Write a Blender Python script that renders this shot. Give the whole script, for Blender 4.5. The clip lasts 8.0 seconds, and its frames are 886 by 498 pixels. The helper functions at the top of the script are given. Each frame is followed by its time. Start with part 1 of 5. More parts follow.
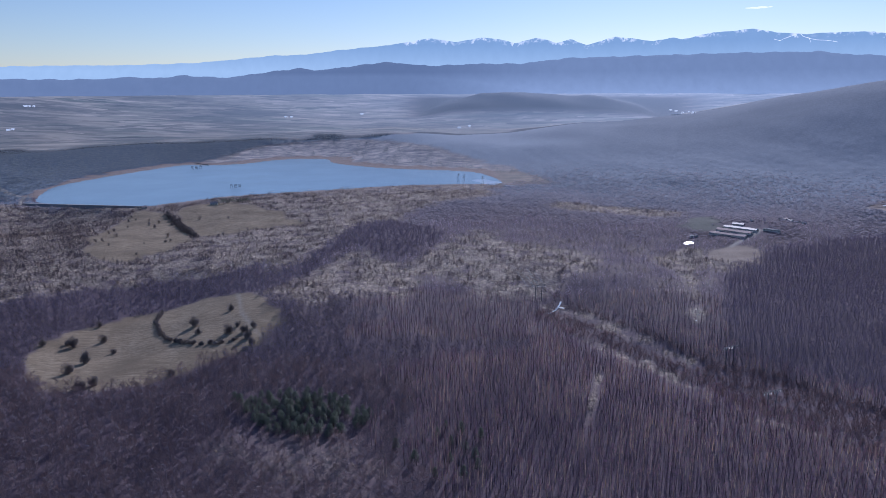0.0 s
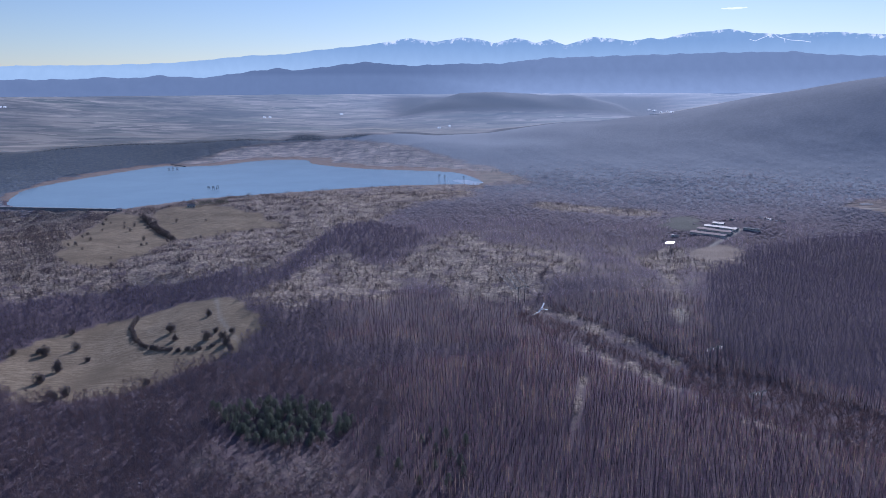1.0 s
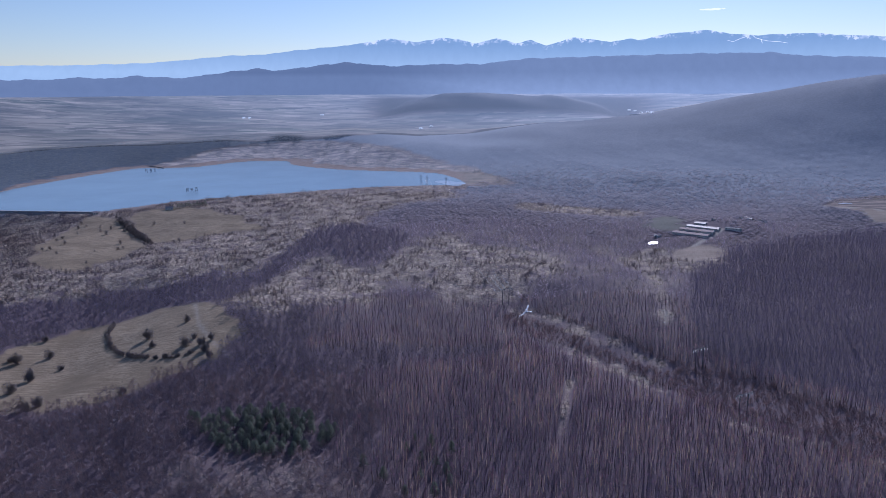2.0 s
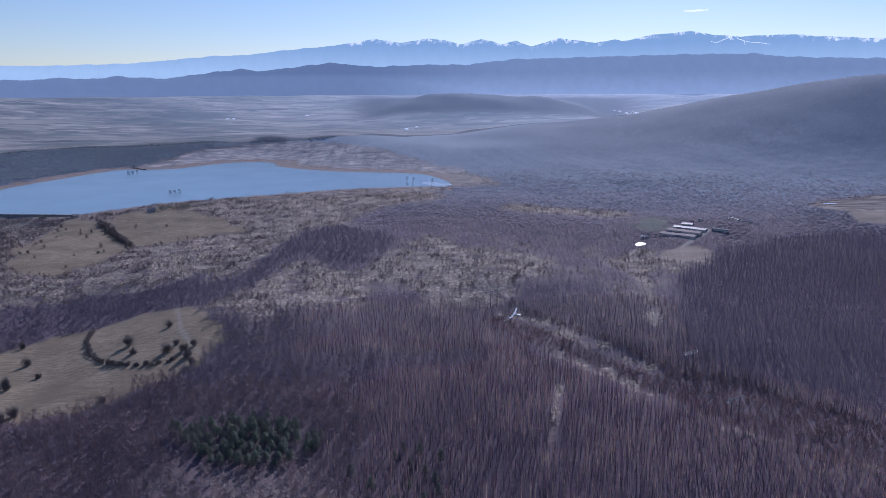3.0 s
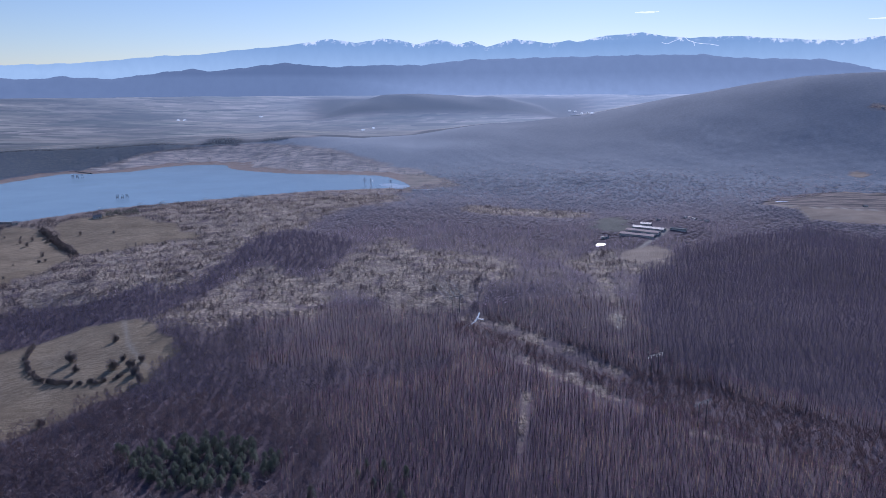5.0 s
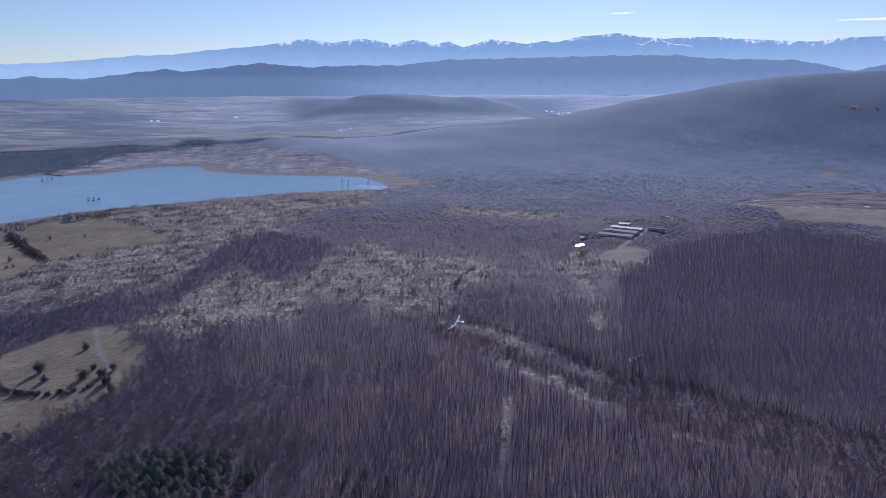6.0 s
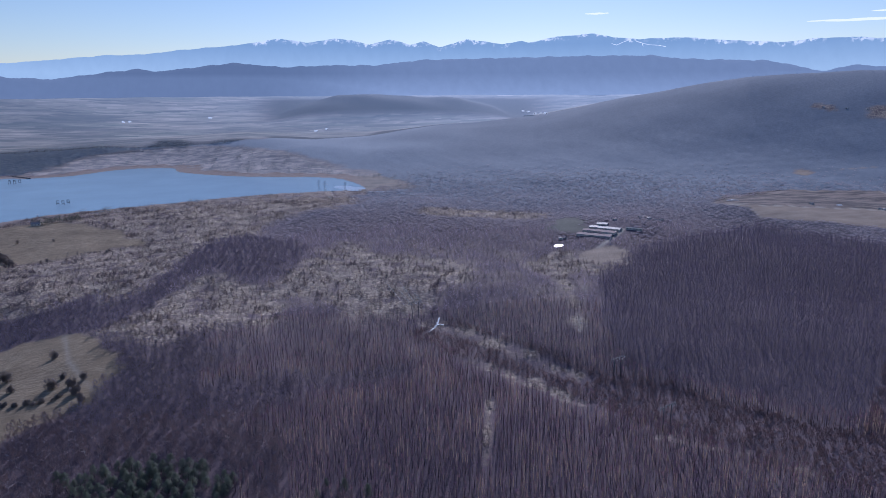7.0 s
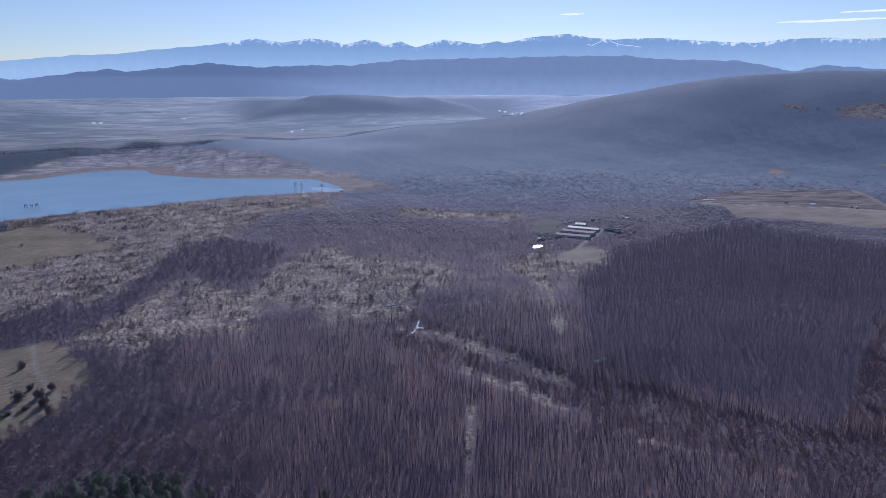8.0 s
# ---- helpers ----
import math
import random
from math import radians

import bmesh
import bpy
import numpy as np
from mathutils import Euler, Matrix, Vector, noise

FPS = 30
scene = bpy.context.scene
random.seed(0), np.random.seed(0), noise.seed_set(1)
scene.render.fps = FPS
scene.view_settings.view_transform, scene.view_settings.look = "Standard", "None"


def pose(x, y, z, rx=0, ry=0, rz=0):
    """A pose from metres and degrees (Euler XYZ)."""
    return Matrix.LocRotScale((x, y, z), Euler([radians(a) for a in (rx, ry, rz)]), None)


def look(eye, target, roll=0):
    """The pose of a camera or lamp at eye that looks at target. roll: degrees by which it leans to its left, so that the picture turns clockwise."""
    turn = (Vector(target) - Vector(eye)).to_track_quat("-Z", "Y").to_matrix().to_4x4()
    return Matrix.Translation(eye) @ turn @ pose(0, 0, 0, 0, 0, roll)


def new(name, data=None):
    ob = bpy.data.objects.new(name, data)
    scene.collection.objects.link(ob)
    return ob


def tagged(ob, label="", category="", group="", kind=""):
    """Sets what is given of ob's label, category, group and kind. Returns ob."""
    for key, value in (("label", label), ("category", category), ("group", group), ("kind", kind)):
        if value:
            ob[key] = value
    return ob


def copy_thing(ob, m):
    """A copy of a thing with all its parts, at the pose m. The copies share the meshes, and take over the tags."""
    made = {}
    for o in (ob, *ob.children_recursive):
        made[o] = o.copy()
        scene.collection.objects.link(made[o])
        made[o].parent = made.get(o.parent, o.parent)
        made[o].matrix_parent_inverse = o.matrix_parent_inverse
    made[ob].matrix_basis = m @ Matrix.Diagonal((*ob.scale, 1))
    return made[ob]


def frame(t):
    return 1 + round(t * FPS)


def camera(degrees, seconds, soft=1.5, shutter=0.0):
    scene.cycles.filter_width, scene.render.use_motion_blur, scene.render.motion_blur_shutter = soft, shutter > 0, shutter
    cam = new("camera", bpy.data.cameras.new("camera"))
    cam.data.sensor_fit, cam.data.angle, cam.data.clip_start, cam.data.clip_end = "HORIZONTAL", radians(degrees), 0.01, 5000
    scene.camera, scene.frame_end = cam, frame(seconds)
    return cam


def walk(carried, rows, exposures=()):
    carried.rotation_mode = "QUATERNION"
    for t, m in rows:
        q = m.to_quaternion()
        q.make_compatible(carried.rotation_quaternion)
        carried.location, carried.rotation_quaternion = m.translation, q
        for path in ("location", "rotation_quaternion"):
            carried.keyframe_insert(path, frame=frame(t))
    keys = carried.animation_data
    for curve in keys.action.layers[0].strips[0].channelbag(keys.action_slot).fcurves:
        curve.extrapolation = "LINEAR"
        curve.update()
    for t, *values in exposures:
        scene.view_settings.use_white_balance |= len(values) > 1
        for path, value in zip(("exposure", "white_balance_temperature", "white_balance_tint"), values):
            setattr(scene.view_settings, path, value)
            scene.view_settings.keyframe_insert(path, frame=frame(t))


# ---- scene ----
cam = camera(66.67, 8.0, 0.75)
PATH = [
    (0.0, 0.0, 0.0, 200.0, 76.43, 0.2, 0.0),
    (0.5, -0.63, 3.76, 200.06, 76.42, 0.21, -0.79),
    (1.0, -1.17, 7.52, 200.14, 76.42, 0.25, -1.7),
    (1.5, -1.69, 11.24, 200.16, 76.42, 0.26, -2.58),
    (1.7, -1.85, 12.8, 200.15, 76.43, 0.26, -2.91),
    (2.8, -2.56, 21.6, 200.06, 76.49, 0.24, -4.13),
    (3.0, -2.69, 23.21, 200.05, 76.5, 0.24, -4.49),
    (3.5, -3.04, 27.14, 200.01, 76.49, 0.26, -5.39),
    (4.0, -3.15, 31.15, 200.05, 76.51, 0.26, -6.33),
    (4.5, -3.24, 34.92, 200.17, 76.51, 0.27, -7.22),
    (4.7, -3.27, 36.35, 200.21, 76.51, 0.27, -7.58),
    (5.8, -3.38, 44.1, 200.5, 76.53, 0.27, -9.65),
    (6.0, -3.4, 45.48, 200.56, 76.53, 0.27, -10.04),
    (6.5, -3.44, 48.91, 200.72, 76.53, 0.27, -11.01),
    (7.0, -3.33, 52.22, 200.9, 76.52, 0.3, -12.0),
    (7.5, -3.21, 55.65, 201.12, 76.53, 0.31, -12.96),
    (8.0, -3.08, 59.09, 201.39, 76.52, 0.32, -13.95),
]
walk(cam, [(t, pose(*p)) for t, *p in PATH], [(0.0, -0.15, 5190, 25), (2.5, -0.15, 5200, 27), (4.5, -0.17, 5200, 27), (6.0, -0.21, 5190, 26), (8.0, -0.23, 5190, 25)])

# ---- sky and sun ----
SUN_AZ, SUN_EL = 20.0, 26.0
world = bpy.data.worlds.new("winter_sky")
scene.world = world
world.use_nodes = True
sky = world.node_tree.nodes.new("ShaderNodeTexSky")
sky.sky_type, sky.sun_disc = "NISHITA", False
sky.sun_elevation, sky.sun_rotation = radians(SUN_EL), radians(SUN_AZ)
sky.air_density, sky.dust_density, sky.ozone_density = 1.0, 0.1, 2.0
world.node_tree.links.new(sky.outputs[0], world.node_tree.nodes["Background"].inputs[0])
world.node_tree.nodes["Background"].inputs[1].default_value = 0.085
sun = new("sun", bpy.data.lights.new("sun", "SUN"))
sun.data.energy, sun.data.angle, sun.data.color = 3.4, radians(0.6), (1.0, 0.93, 0.82)
sa, se = radians(SUN_AZ), radians(SUN_EL)
sun.matrix_world = look((math.sin(sa) * 900 * math.cos(se), 900 * math.cos(sa) * math.cos(se), 900 * math.sin(se)), (0, 0, 0))

# ---- materials ----


class Paint:
    """A node material with a few short ways to lay colours on it."""

    def __init__(self, name, rough=0.9, metal=0.0):
        self.m = bpy.data.materials.new(name)
        self.m.use_nodes = True
        self.t = self.m.node_tree
        self.b = self.t.nodes["Principled BSDF"]
        self.b.inputs["Roughness"].default_value = rough
        self.b.inputs["Metallic"].default_value = metal
        self.b.inputs["Specular IOR Level"].default_value = 0.2
        self.where = self.t.nodes.new("ShaderNodeNewGeometry").outputs["Position"]

    def put(self, a, b):
        if hasattr(a, "is_output") or isinstance(a, bpy.types.NodeSocket):
            self.t.links.new(a, b)
        elif isinstance(a, (tuple, list)) and len(a) == 3 and b.type == "RGBA":
            b.default_value = (*a, 1)
        else:
            b.default_value = a

    def noise(self, scale, detail=4.0, stretch=(1, 1, 1), rough=0.6):
        mp = self.t.nodes.new("ShaderNodeMapping")
        mp.inputs["Scale"].default_value = stretch
        self.put(self.where, mp.inputs[0])
        n = self.t.nodes.new("ShaderNodeTexNoise")
        n.inputs["Scale"].default_value, n.inputs["Detail"].default_value, n.inputs["Roughness"].default_value = scale, detail, rough
        self.put(mp.outputs[0], n.inputs["Vector"])
        return n.outputs["Fac"]

    def cells(self, scale, stretch=(1, 1, 1), turn=0.0):
        mp = self.t.nodes.new("ShaderNodeMapping")
        mp.inputs["Scale"].default_value, mp.inputs["Rotation"].default_value = stretch, (0, 0, radians(turn))
        self.put(self.where, mp.inputs[0])
        n = self.t.nodes.new("ShaderNodeTexVoronoi")
        n.distance = "MANHATTAN"
        n.inputs["Scale"].default_value = scale
        self.put(mp.outputs[0], n.inputs["Vector"])
        return n.outputs["Color"]

    def span(self, fac, lo, hi):
        """0 at lo, 1 at hi."""
        r = self.t.nodes.new("ShaderNodeMapRange")
        r.inputs["From Min"].default_value, r.inputs["From Max"].default_value = lo, hi
        self.put(fac, r.inputs["Value"])
        return r.outputs["Result"]

    def calc(self, how, a, b=0.5):
        n = self.t.nodes.new("ShaderNodeMath")
        n.operation = how
        self.put(a, n.inputs[0])
        self.put(b, n.inputs[1])
        return n.outputs[0]

    def mix(self, fac, a, b):
        n = self.t.nodes.new("ShaderNodeMix")
        n.data_type = "RGBA"
        self.put(fac, n.inputs["Factor"])
        self.put(a, n.inputs["A"] if n.inputs["A"].type == "RGBA" else n.inputs[6])
        self.put(b, n.inputs["B"] if n.inputs["B"].type == "RGBA" else n.inputs[7])
        return n.outputs[2]

    def ramp(self, fac, *stops):
        n = self.t.nodes.new("ShaderNodeValToRGB")
        e = n.color_ramp.elements
        while len(e) < len(stops):
            e.new(0.5)
        for el, (at, c) in zip(e, stops):
            el.position, el.color = at, (*c, 1)
        self.put(fac, n.inputs[0])
        return n.outputs[0]

    def island(self):
        return self.t.nodes.new("ShaderNodeNewGeometry").outputs["Random Per Island"]

    def single(self):
        return self.t.nodes.new("ShaderNodeObjectInfo").outputs["Random"]

    def split(self, name):
        """The channels of a land-cover attribute."""
        at = self.t.nodes.new("ShaderNodeAttribute")
        at.attribute_name = name
        s = self.t.nodes.new("ShaderNodeSeparateColor")
        self.put(at.outputs["Color"], s.inputs[0])
        return [*s.outputs, at.outputs["Alpha"]]

    def bump(self, fac, strength, distance):
        n = self.t.nodes.new("ShaderNodeBump")
        n.inputs["Strength"].default_value, n.inputs["Distance"].default_value = strength, distance
        self.put(fac, n.inputs["Height"])
        self.put(n.outputs[0], self.b.inputs["Normal"])

    def done(self, colour):
        self.put(colour, self.b.inputs["Base Color"])
        return self.m


def plain(name, a, b, scale=1.0, rough=0.85, metal=0.0):
    p = Paint(name, rough, metal)
    return p.done(p.mix(p.noise(scale), a, b))


def twig_paint(name, *stops, through_light=0.45, bent=True):
    """Sprays of fine twigs, through which some light falls: each plant takes a shade of its own, each stand drifts in tint.
    bent: the sprays are lit as part of the round crown that they make up."""
    p = Paint(name, 0.95)
    tone = p.t.nodes.new("ShaderNodeAttribute")
    tone.attribute_name = "tone"
    drift = p.calc("ADD", p.calc("MULTIPLY", p.island(), 0.3), p.calc("MULTIPLY", p.span(p.noise(0.03, 3), 0.3, 0.7), 0.35))
    drift = p.calc("ADD", drift, p.calc("MULTIPLY", tone.outputs["Fac"], 0.35))
    tint = p.ramp(drift, *stops)
    face = p.t.nodes.new("ShaderNodeBsdfDiffuse")
    thin = p.t.nodes.new("ShaderNodeBsdfTranslucent")
    both = p.t.nodes.new("ShaderNodeMixShader")
    both.inputs[0].default_value = through_light
    for k, sh in enumerate((face, thin)):
        p.put(tint, sh.inputs["Color"])
        p.put(sh.outputs[0], both.inputs[1 + k])
    if bent:
        at = p.t.nodes.new("ShaderNodeAttribute")
        at.attribute_name = "bend"
        turn = p.t.nodes.new("ShaderNodeVectorTransform")
        turn.vector_type, turn.convert_from, turn.convert_to = "NORMAL", "OBJECT", "WORLD"
        unit = p.t.nodes.new("ShaderNodeVectorMath")
        unit.operation = "NORMALIZE"
        p.put(at.outputs["Vector"], turn.inputs[0])
        p.put(turn.outputs[0], unit.inputs[0])
        for sh in (face, thin):
            p.put(unit.outputs[0], sh.inputs["Normal"])
    p.t.nodes.remove(p.b)
    p.put(both.outputs[0], p.t.nodes["Material Output"].inputs[0])
    return p.m


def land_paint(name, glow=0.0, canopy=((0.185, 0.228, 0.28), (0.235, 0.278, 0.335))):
    p = Paint(name, 0.95)
    pasture, dry, shore, fields = p.split("cover_a")
    soil, green, track, wood = p.split("cover_b")
    plough, mud, far_dry, west_haze = p.split("cover_c")
    fine, mid, wide = p.noise(0.9, 5), p.noise(0.16, 5), p.noise(0.018, 4)
    litter = p.mix(p.span(mid, 0.35, 0.65), (0.088, 0.069, 0.092), (0.14, 0.106, 0.13))
    litter = p.mix(p.span(fine, 0.46, 0.62), litter, (0.20, 0.15, 0.15))
    # the default canopy is bluish: haze put into the far woods' colour
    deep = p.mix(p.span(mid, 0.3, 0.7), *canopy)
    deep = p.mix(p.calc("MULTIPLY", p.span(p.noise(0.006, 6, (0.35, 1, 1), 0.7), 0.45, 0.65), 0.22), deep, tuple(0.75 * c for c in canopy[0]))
    # paler, bluer tint painted on the hill's hazier western side
    deep = p.mix(p.calc("MULTIPLY", west_haze, 0.85), deep, p.mix(p.span(mid, 0.3, 0.7), (0.33, 0.38, 0.43), (0.385, 0.43, 0.48)))
    # wood colour shifts from brown to that haze blue with distance
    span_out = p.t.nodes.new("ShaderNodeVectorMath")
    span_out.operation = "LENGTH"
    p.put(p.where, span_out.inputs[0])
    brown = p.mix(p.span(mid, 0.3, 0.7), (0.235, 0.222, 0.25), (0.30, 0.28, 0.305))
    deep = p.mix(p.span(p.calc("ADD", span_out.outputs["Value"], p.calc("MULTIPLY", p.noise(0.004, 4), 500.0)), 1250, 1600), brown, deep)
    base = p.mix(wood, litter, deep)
    straw = p.mix(p.span(p.noise(0.30, 6, (1, 1, 1), 0.7), 0.42, 0.64), (0.22, 0.175, 0.145), (0.77, 0.63, 0.475))
    straw = p.mix(p.calc("MULTIPLY", p.span(wide, 0.45, 0.7), 0.5), straw, (0.30, 0.25, 0.205))
    base = p.mix(p.calc("MULTIPLY", dry, p.span(p.noise(0.06, 6, (1, 1, 1), 0.68), 0.36, 0.55)), base, straw)
    heath = p.mix(p.span(p.noise(0.05, 6, (0.5, 1, 1), 0.7), 0.42, 0.62), (0.30, 0.29, 0.30), (0.66, 0.58, 0.52))
    base = p.mix(far_dry, base, heath)
    turf = p.mix(p.span(mid, 0.3, 0.7), (0.235, 0.18, 0.112), (0.305, 0.235, 0.155))
    turf = p.mix(p.span(p.noise(0.35, 5, (0.3, 1.8, 1)), 0.45, 0.62), turf, (0.43, 0.345, 0.235))
    turf = p.mix(p.span(wide, 0.45, 0.7), turf, (0.215, 0.165, 0.107))
    turf = p.mix(p.calc("MULTIPLY", p.span(p.noise(0.9, 6, (1.0, 0.5, 1), 0.7), 0.48, 0.66), 0.7), turf, (0.15, 0.12, 0.075))
    base = p.mix(pasture, base, turf)
    plot = p.ramp(p.cells(0.0095, (0.33, 1.0, 0.0), 6), (0.1, (0.10, 0.11, 0.11)), (0.35, (0.42, 0.36, 0.30)), (0.5, (0.15, 0.18, 0.15)), (0.65, (0.54, 0.465, 0.38)), (0.8, (0.22, 0.21, 0.19)))
    plot = p.mix(0.5, plot, p.ramp(p.cells(0.034, (0.28, 1.0, 0.0), 12), (0.15, (0.10, 0.11, 0.11)), (0.4, (0.48, 0.42, 0.345)), (0.6, (0.15, 0.17, 0.15)), (0.8, (0.66, 0.575, 0.485))))
    plot = p.mix(p.calc("MULTIPLY", p.span(p.noise(0.004, 6, (0.4, 1, 1), 0.7), 0.45, 0.62), 0.8), plot, (0.11, 0.12, 0.125))
    base = p.mix(fields, base, plot)
    base = p.mix(soil, base, p.mix(p.span(p.noise(0.05, 5, (0.3, 1.5, 1)), 0.3, 0.7), (0.30, 0.232, 0.178), (0.44, 0.355, 0.275)))
    furrow = p.mix(p.span(p.noise(0.045, 6, (0.22, 1.6, 1), 0.7), 0.42, 0.6), (0.085, 0.075, 0.075), (0.34, 0.27, 0.23))
    base = p.mix(plough, base, furrow)
    base = p.mix(green, base, p.mix(mid, (0.115, 0.125, 0.105), (0.175, 0.172, 0.145)))
    base = p.mix(shore, base, p.mix(p.span(p.noise(0.06, 4), 0.3, 0.7), (0.245, 0.19, 0.165), (0.375, 0.305, 0.265)))
    base = p.mix(mud, base, p.mix(p.span(p.noise(0.03, 5, (0.5, 1, 1)), 0.35, 0.65), (0.21, 0.20, 0.175), (0.36, 0.30, 0.255)))
    base = p.mix(track, base, p.mix(fine, (0.42, 0.37, 0.30), (0.56, 0.51, 0.43)))
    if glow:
        # haze painted as blue emission, stronger far off and towards the sun
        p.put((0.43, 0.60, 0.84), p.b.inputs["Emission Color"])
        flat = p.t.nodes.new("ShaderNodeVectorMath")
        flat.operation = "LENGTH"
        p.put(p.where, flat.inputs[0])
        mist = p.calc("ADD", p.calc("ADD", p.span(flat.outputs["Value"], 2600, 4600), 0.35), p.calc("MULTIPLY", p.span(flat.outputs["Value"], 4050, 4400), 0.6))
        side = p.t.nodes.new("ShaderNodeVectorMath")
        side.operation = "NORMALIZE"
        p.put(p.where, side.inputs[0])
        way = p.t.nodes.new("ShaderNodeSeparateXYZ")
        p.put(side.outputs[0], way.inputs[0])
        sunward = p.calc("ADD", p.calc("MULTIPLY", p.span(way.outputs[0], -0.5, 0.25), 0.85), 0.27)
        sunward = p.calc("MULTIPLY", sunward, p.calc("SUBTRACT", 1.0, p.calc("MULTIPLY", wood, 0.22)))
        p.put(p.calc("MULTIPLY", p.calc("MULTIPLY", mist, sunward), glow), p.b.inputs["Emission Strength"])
    lump = p.calc("ADD", p.calc("MULTIPLY", fine, 0.5), p.calc("MULTIPLY", p.calc("MULTIPLY", p.noise(0.16, 4, (1, 1, 1), 0.6), wood), 1.1))
    p.bump(lump, 0.7, 1.0)
    return p.done(base)


def water_paint(name, deep, rough=0.12):
    p = Paint(name, rough)
    p.b.inputs["IOR"].default_value, p.b.inputs["Specular IOR Level"].default_value = 1.33, 0.5
    p.bump(p.noise(0.5, 5, (1, 0.6, 1)), 0.25, 0.3)
    return p.done(p.mix(p.span(p.noise(0.01, 3), 0.3, 0.7), deep, tuple(c * 1.15 for c in deep)))


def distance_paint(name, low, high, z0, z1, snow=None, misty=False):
    """Far backdrop that glows: haze painted in, low tint at z0 to high at z1."""
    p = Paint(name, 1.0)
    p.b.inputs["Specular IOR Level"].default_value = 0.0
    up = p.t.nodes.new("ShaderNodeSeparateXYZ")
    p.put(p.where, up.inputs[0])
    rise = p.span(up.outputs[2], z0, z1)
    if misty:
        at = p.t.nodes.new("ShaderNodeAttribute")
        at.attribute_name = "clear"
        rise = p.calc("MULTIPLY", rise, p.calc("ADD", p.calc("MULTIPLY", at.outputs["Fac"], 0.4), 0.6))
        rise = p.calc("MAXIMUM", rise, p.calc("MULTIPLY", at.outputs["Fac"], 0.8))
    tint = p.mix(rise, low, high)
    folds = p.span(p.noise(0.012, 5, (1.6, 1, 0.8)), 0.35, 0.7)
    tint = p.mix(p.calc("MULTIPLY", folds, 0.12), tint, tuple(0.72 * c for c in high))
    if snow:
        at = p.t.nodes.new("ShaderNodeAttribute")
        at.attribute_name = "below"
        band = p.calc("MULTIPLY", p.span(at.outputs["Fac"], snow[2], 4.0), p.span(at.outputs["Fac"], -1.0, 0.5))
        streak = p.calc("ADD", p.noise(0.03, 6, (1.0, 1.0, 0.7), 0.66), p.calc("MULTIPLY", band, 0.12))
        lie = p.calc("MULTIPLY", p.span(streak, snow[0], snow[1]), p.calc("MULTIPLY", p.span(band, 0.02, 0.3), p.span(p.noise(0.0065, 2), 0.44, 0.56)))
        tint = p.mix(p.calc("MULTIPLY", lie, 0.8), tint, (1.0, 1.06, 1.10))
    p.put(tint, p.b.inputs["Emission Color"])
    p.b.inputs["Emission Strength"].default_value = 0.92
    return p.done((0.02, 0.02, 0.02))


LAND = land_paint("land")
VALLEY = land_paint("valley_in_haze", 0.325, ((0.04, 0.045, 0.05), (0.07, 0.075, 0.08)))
WATER = water_paint("lake_water", (0.259, 0.362, 0.428), 0.2)
# near-white ice, also painted on for the glints of a stream
ICE = plain("ice_and_glint_white", (0.55, 0.62, 0.70), (0.75, 0.80, 0.85), 0.1, 0.35)
SHORE_ICE = plain("patchy_ice", (0.26, 0.37, 0.46), (0.60, 0.70, 0.80), 0.07, 0.3)
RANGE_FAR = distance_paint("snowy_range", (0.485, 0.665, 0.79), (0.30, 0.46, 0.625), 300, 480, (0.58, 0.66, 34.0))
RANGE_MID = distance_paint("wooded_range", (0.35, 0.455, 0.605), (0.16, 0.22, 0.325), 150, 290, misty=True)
CLOUD = distance_paint("cloud_white", (1.15, 1.2, 1.22), (1.2, 1.25, 1.26), 500, 700)
# palest steps stand in for sunlight caught on backlit stems
TRUNK = twig_paint("pale_sunlit_bark", (0.0, (0.12, 0.095, 0.12)), (0.54, (0.19, 0.15, 0.17)), (0.62, (0.80, 0.66, 0.52)), (0.85, (0.90, 0.76, 0.62)), through_light=0.5, bent=False)
TRUNK_DIM = twig_paint("grey_bark", (0.0, (0.14, 0.13, 0.18)), (0.5, (0.22, 0.20, 0.25)), (0.62, (0.46, 0.41, 0.42)), (1.0, (0.60, 0.53, 0.50)), through_light=0.5, bent=False)
TWIG = twig_paint("bare_twigs", (0.0, (0.255, 0.182, 0.332)), (0.42, (0.357, 0.236, 0.373)), (0.66, (0.563, 0.302, 0.357)), (1.0, (0.935, 0.576, 0.574)), through_light=0.6)
TWIG_BROWN = twig_paint("brown_twigs", (0.0, (0.229, 0.182, 0.213)), (0.5, (0.308, 0.228, 0.245)), (1.0, (0.5, 0.36, 0.329)), through_light=0.6)
TWIG_RED = twig_paint("russet_twigs", (0.0, (0.216, 0.169, 0.208)), (0.5, (0.324, 0.227, 0.24)), (1.0, (0.528, 0.397, 0.358)), through_light=0.55)
# haze put into colour: these farther woods are paler and bluer than real twigs
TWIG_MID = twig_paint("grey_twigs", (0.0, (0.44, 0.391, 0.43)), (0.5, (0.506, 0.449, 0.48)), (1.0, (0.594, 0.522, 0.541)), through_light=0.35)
TWIG_HILL = twig_paint("haze_grey_twigs", (0.0, (0.252, 0.288, 0.326)), (0.5, (0.273, 0.31, 0.346)), (1.0, (0.294, 0.331, 0.363)), through_light=0.3)
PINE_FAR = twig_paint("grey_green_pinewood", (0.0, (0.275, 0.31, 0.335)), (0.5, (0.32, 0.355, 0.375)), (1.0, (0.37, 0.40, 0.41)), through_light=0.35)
TWIG_STAND = twig_paint("stand_twigs", (0.0, (0.225, 0.202, 0.323)), (0.6, (0.265, 0.229, 0.349)), (1.0, (0.319, 0.266, 0.367)), through_light=0.55)
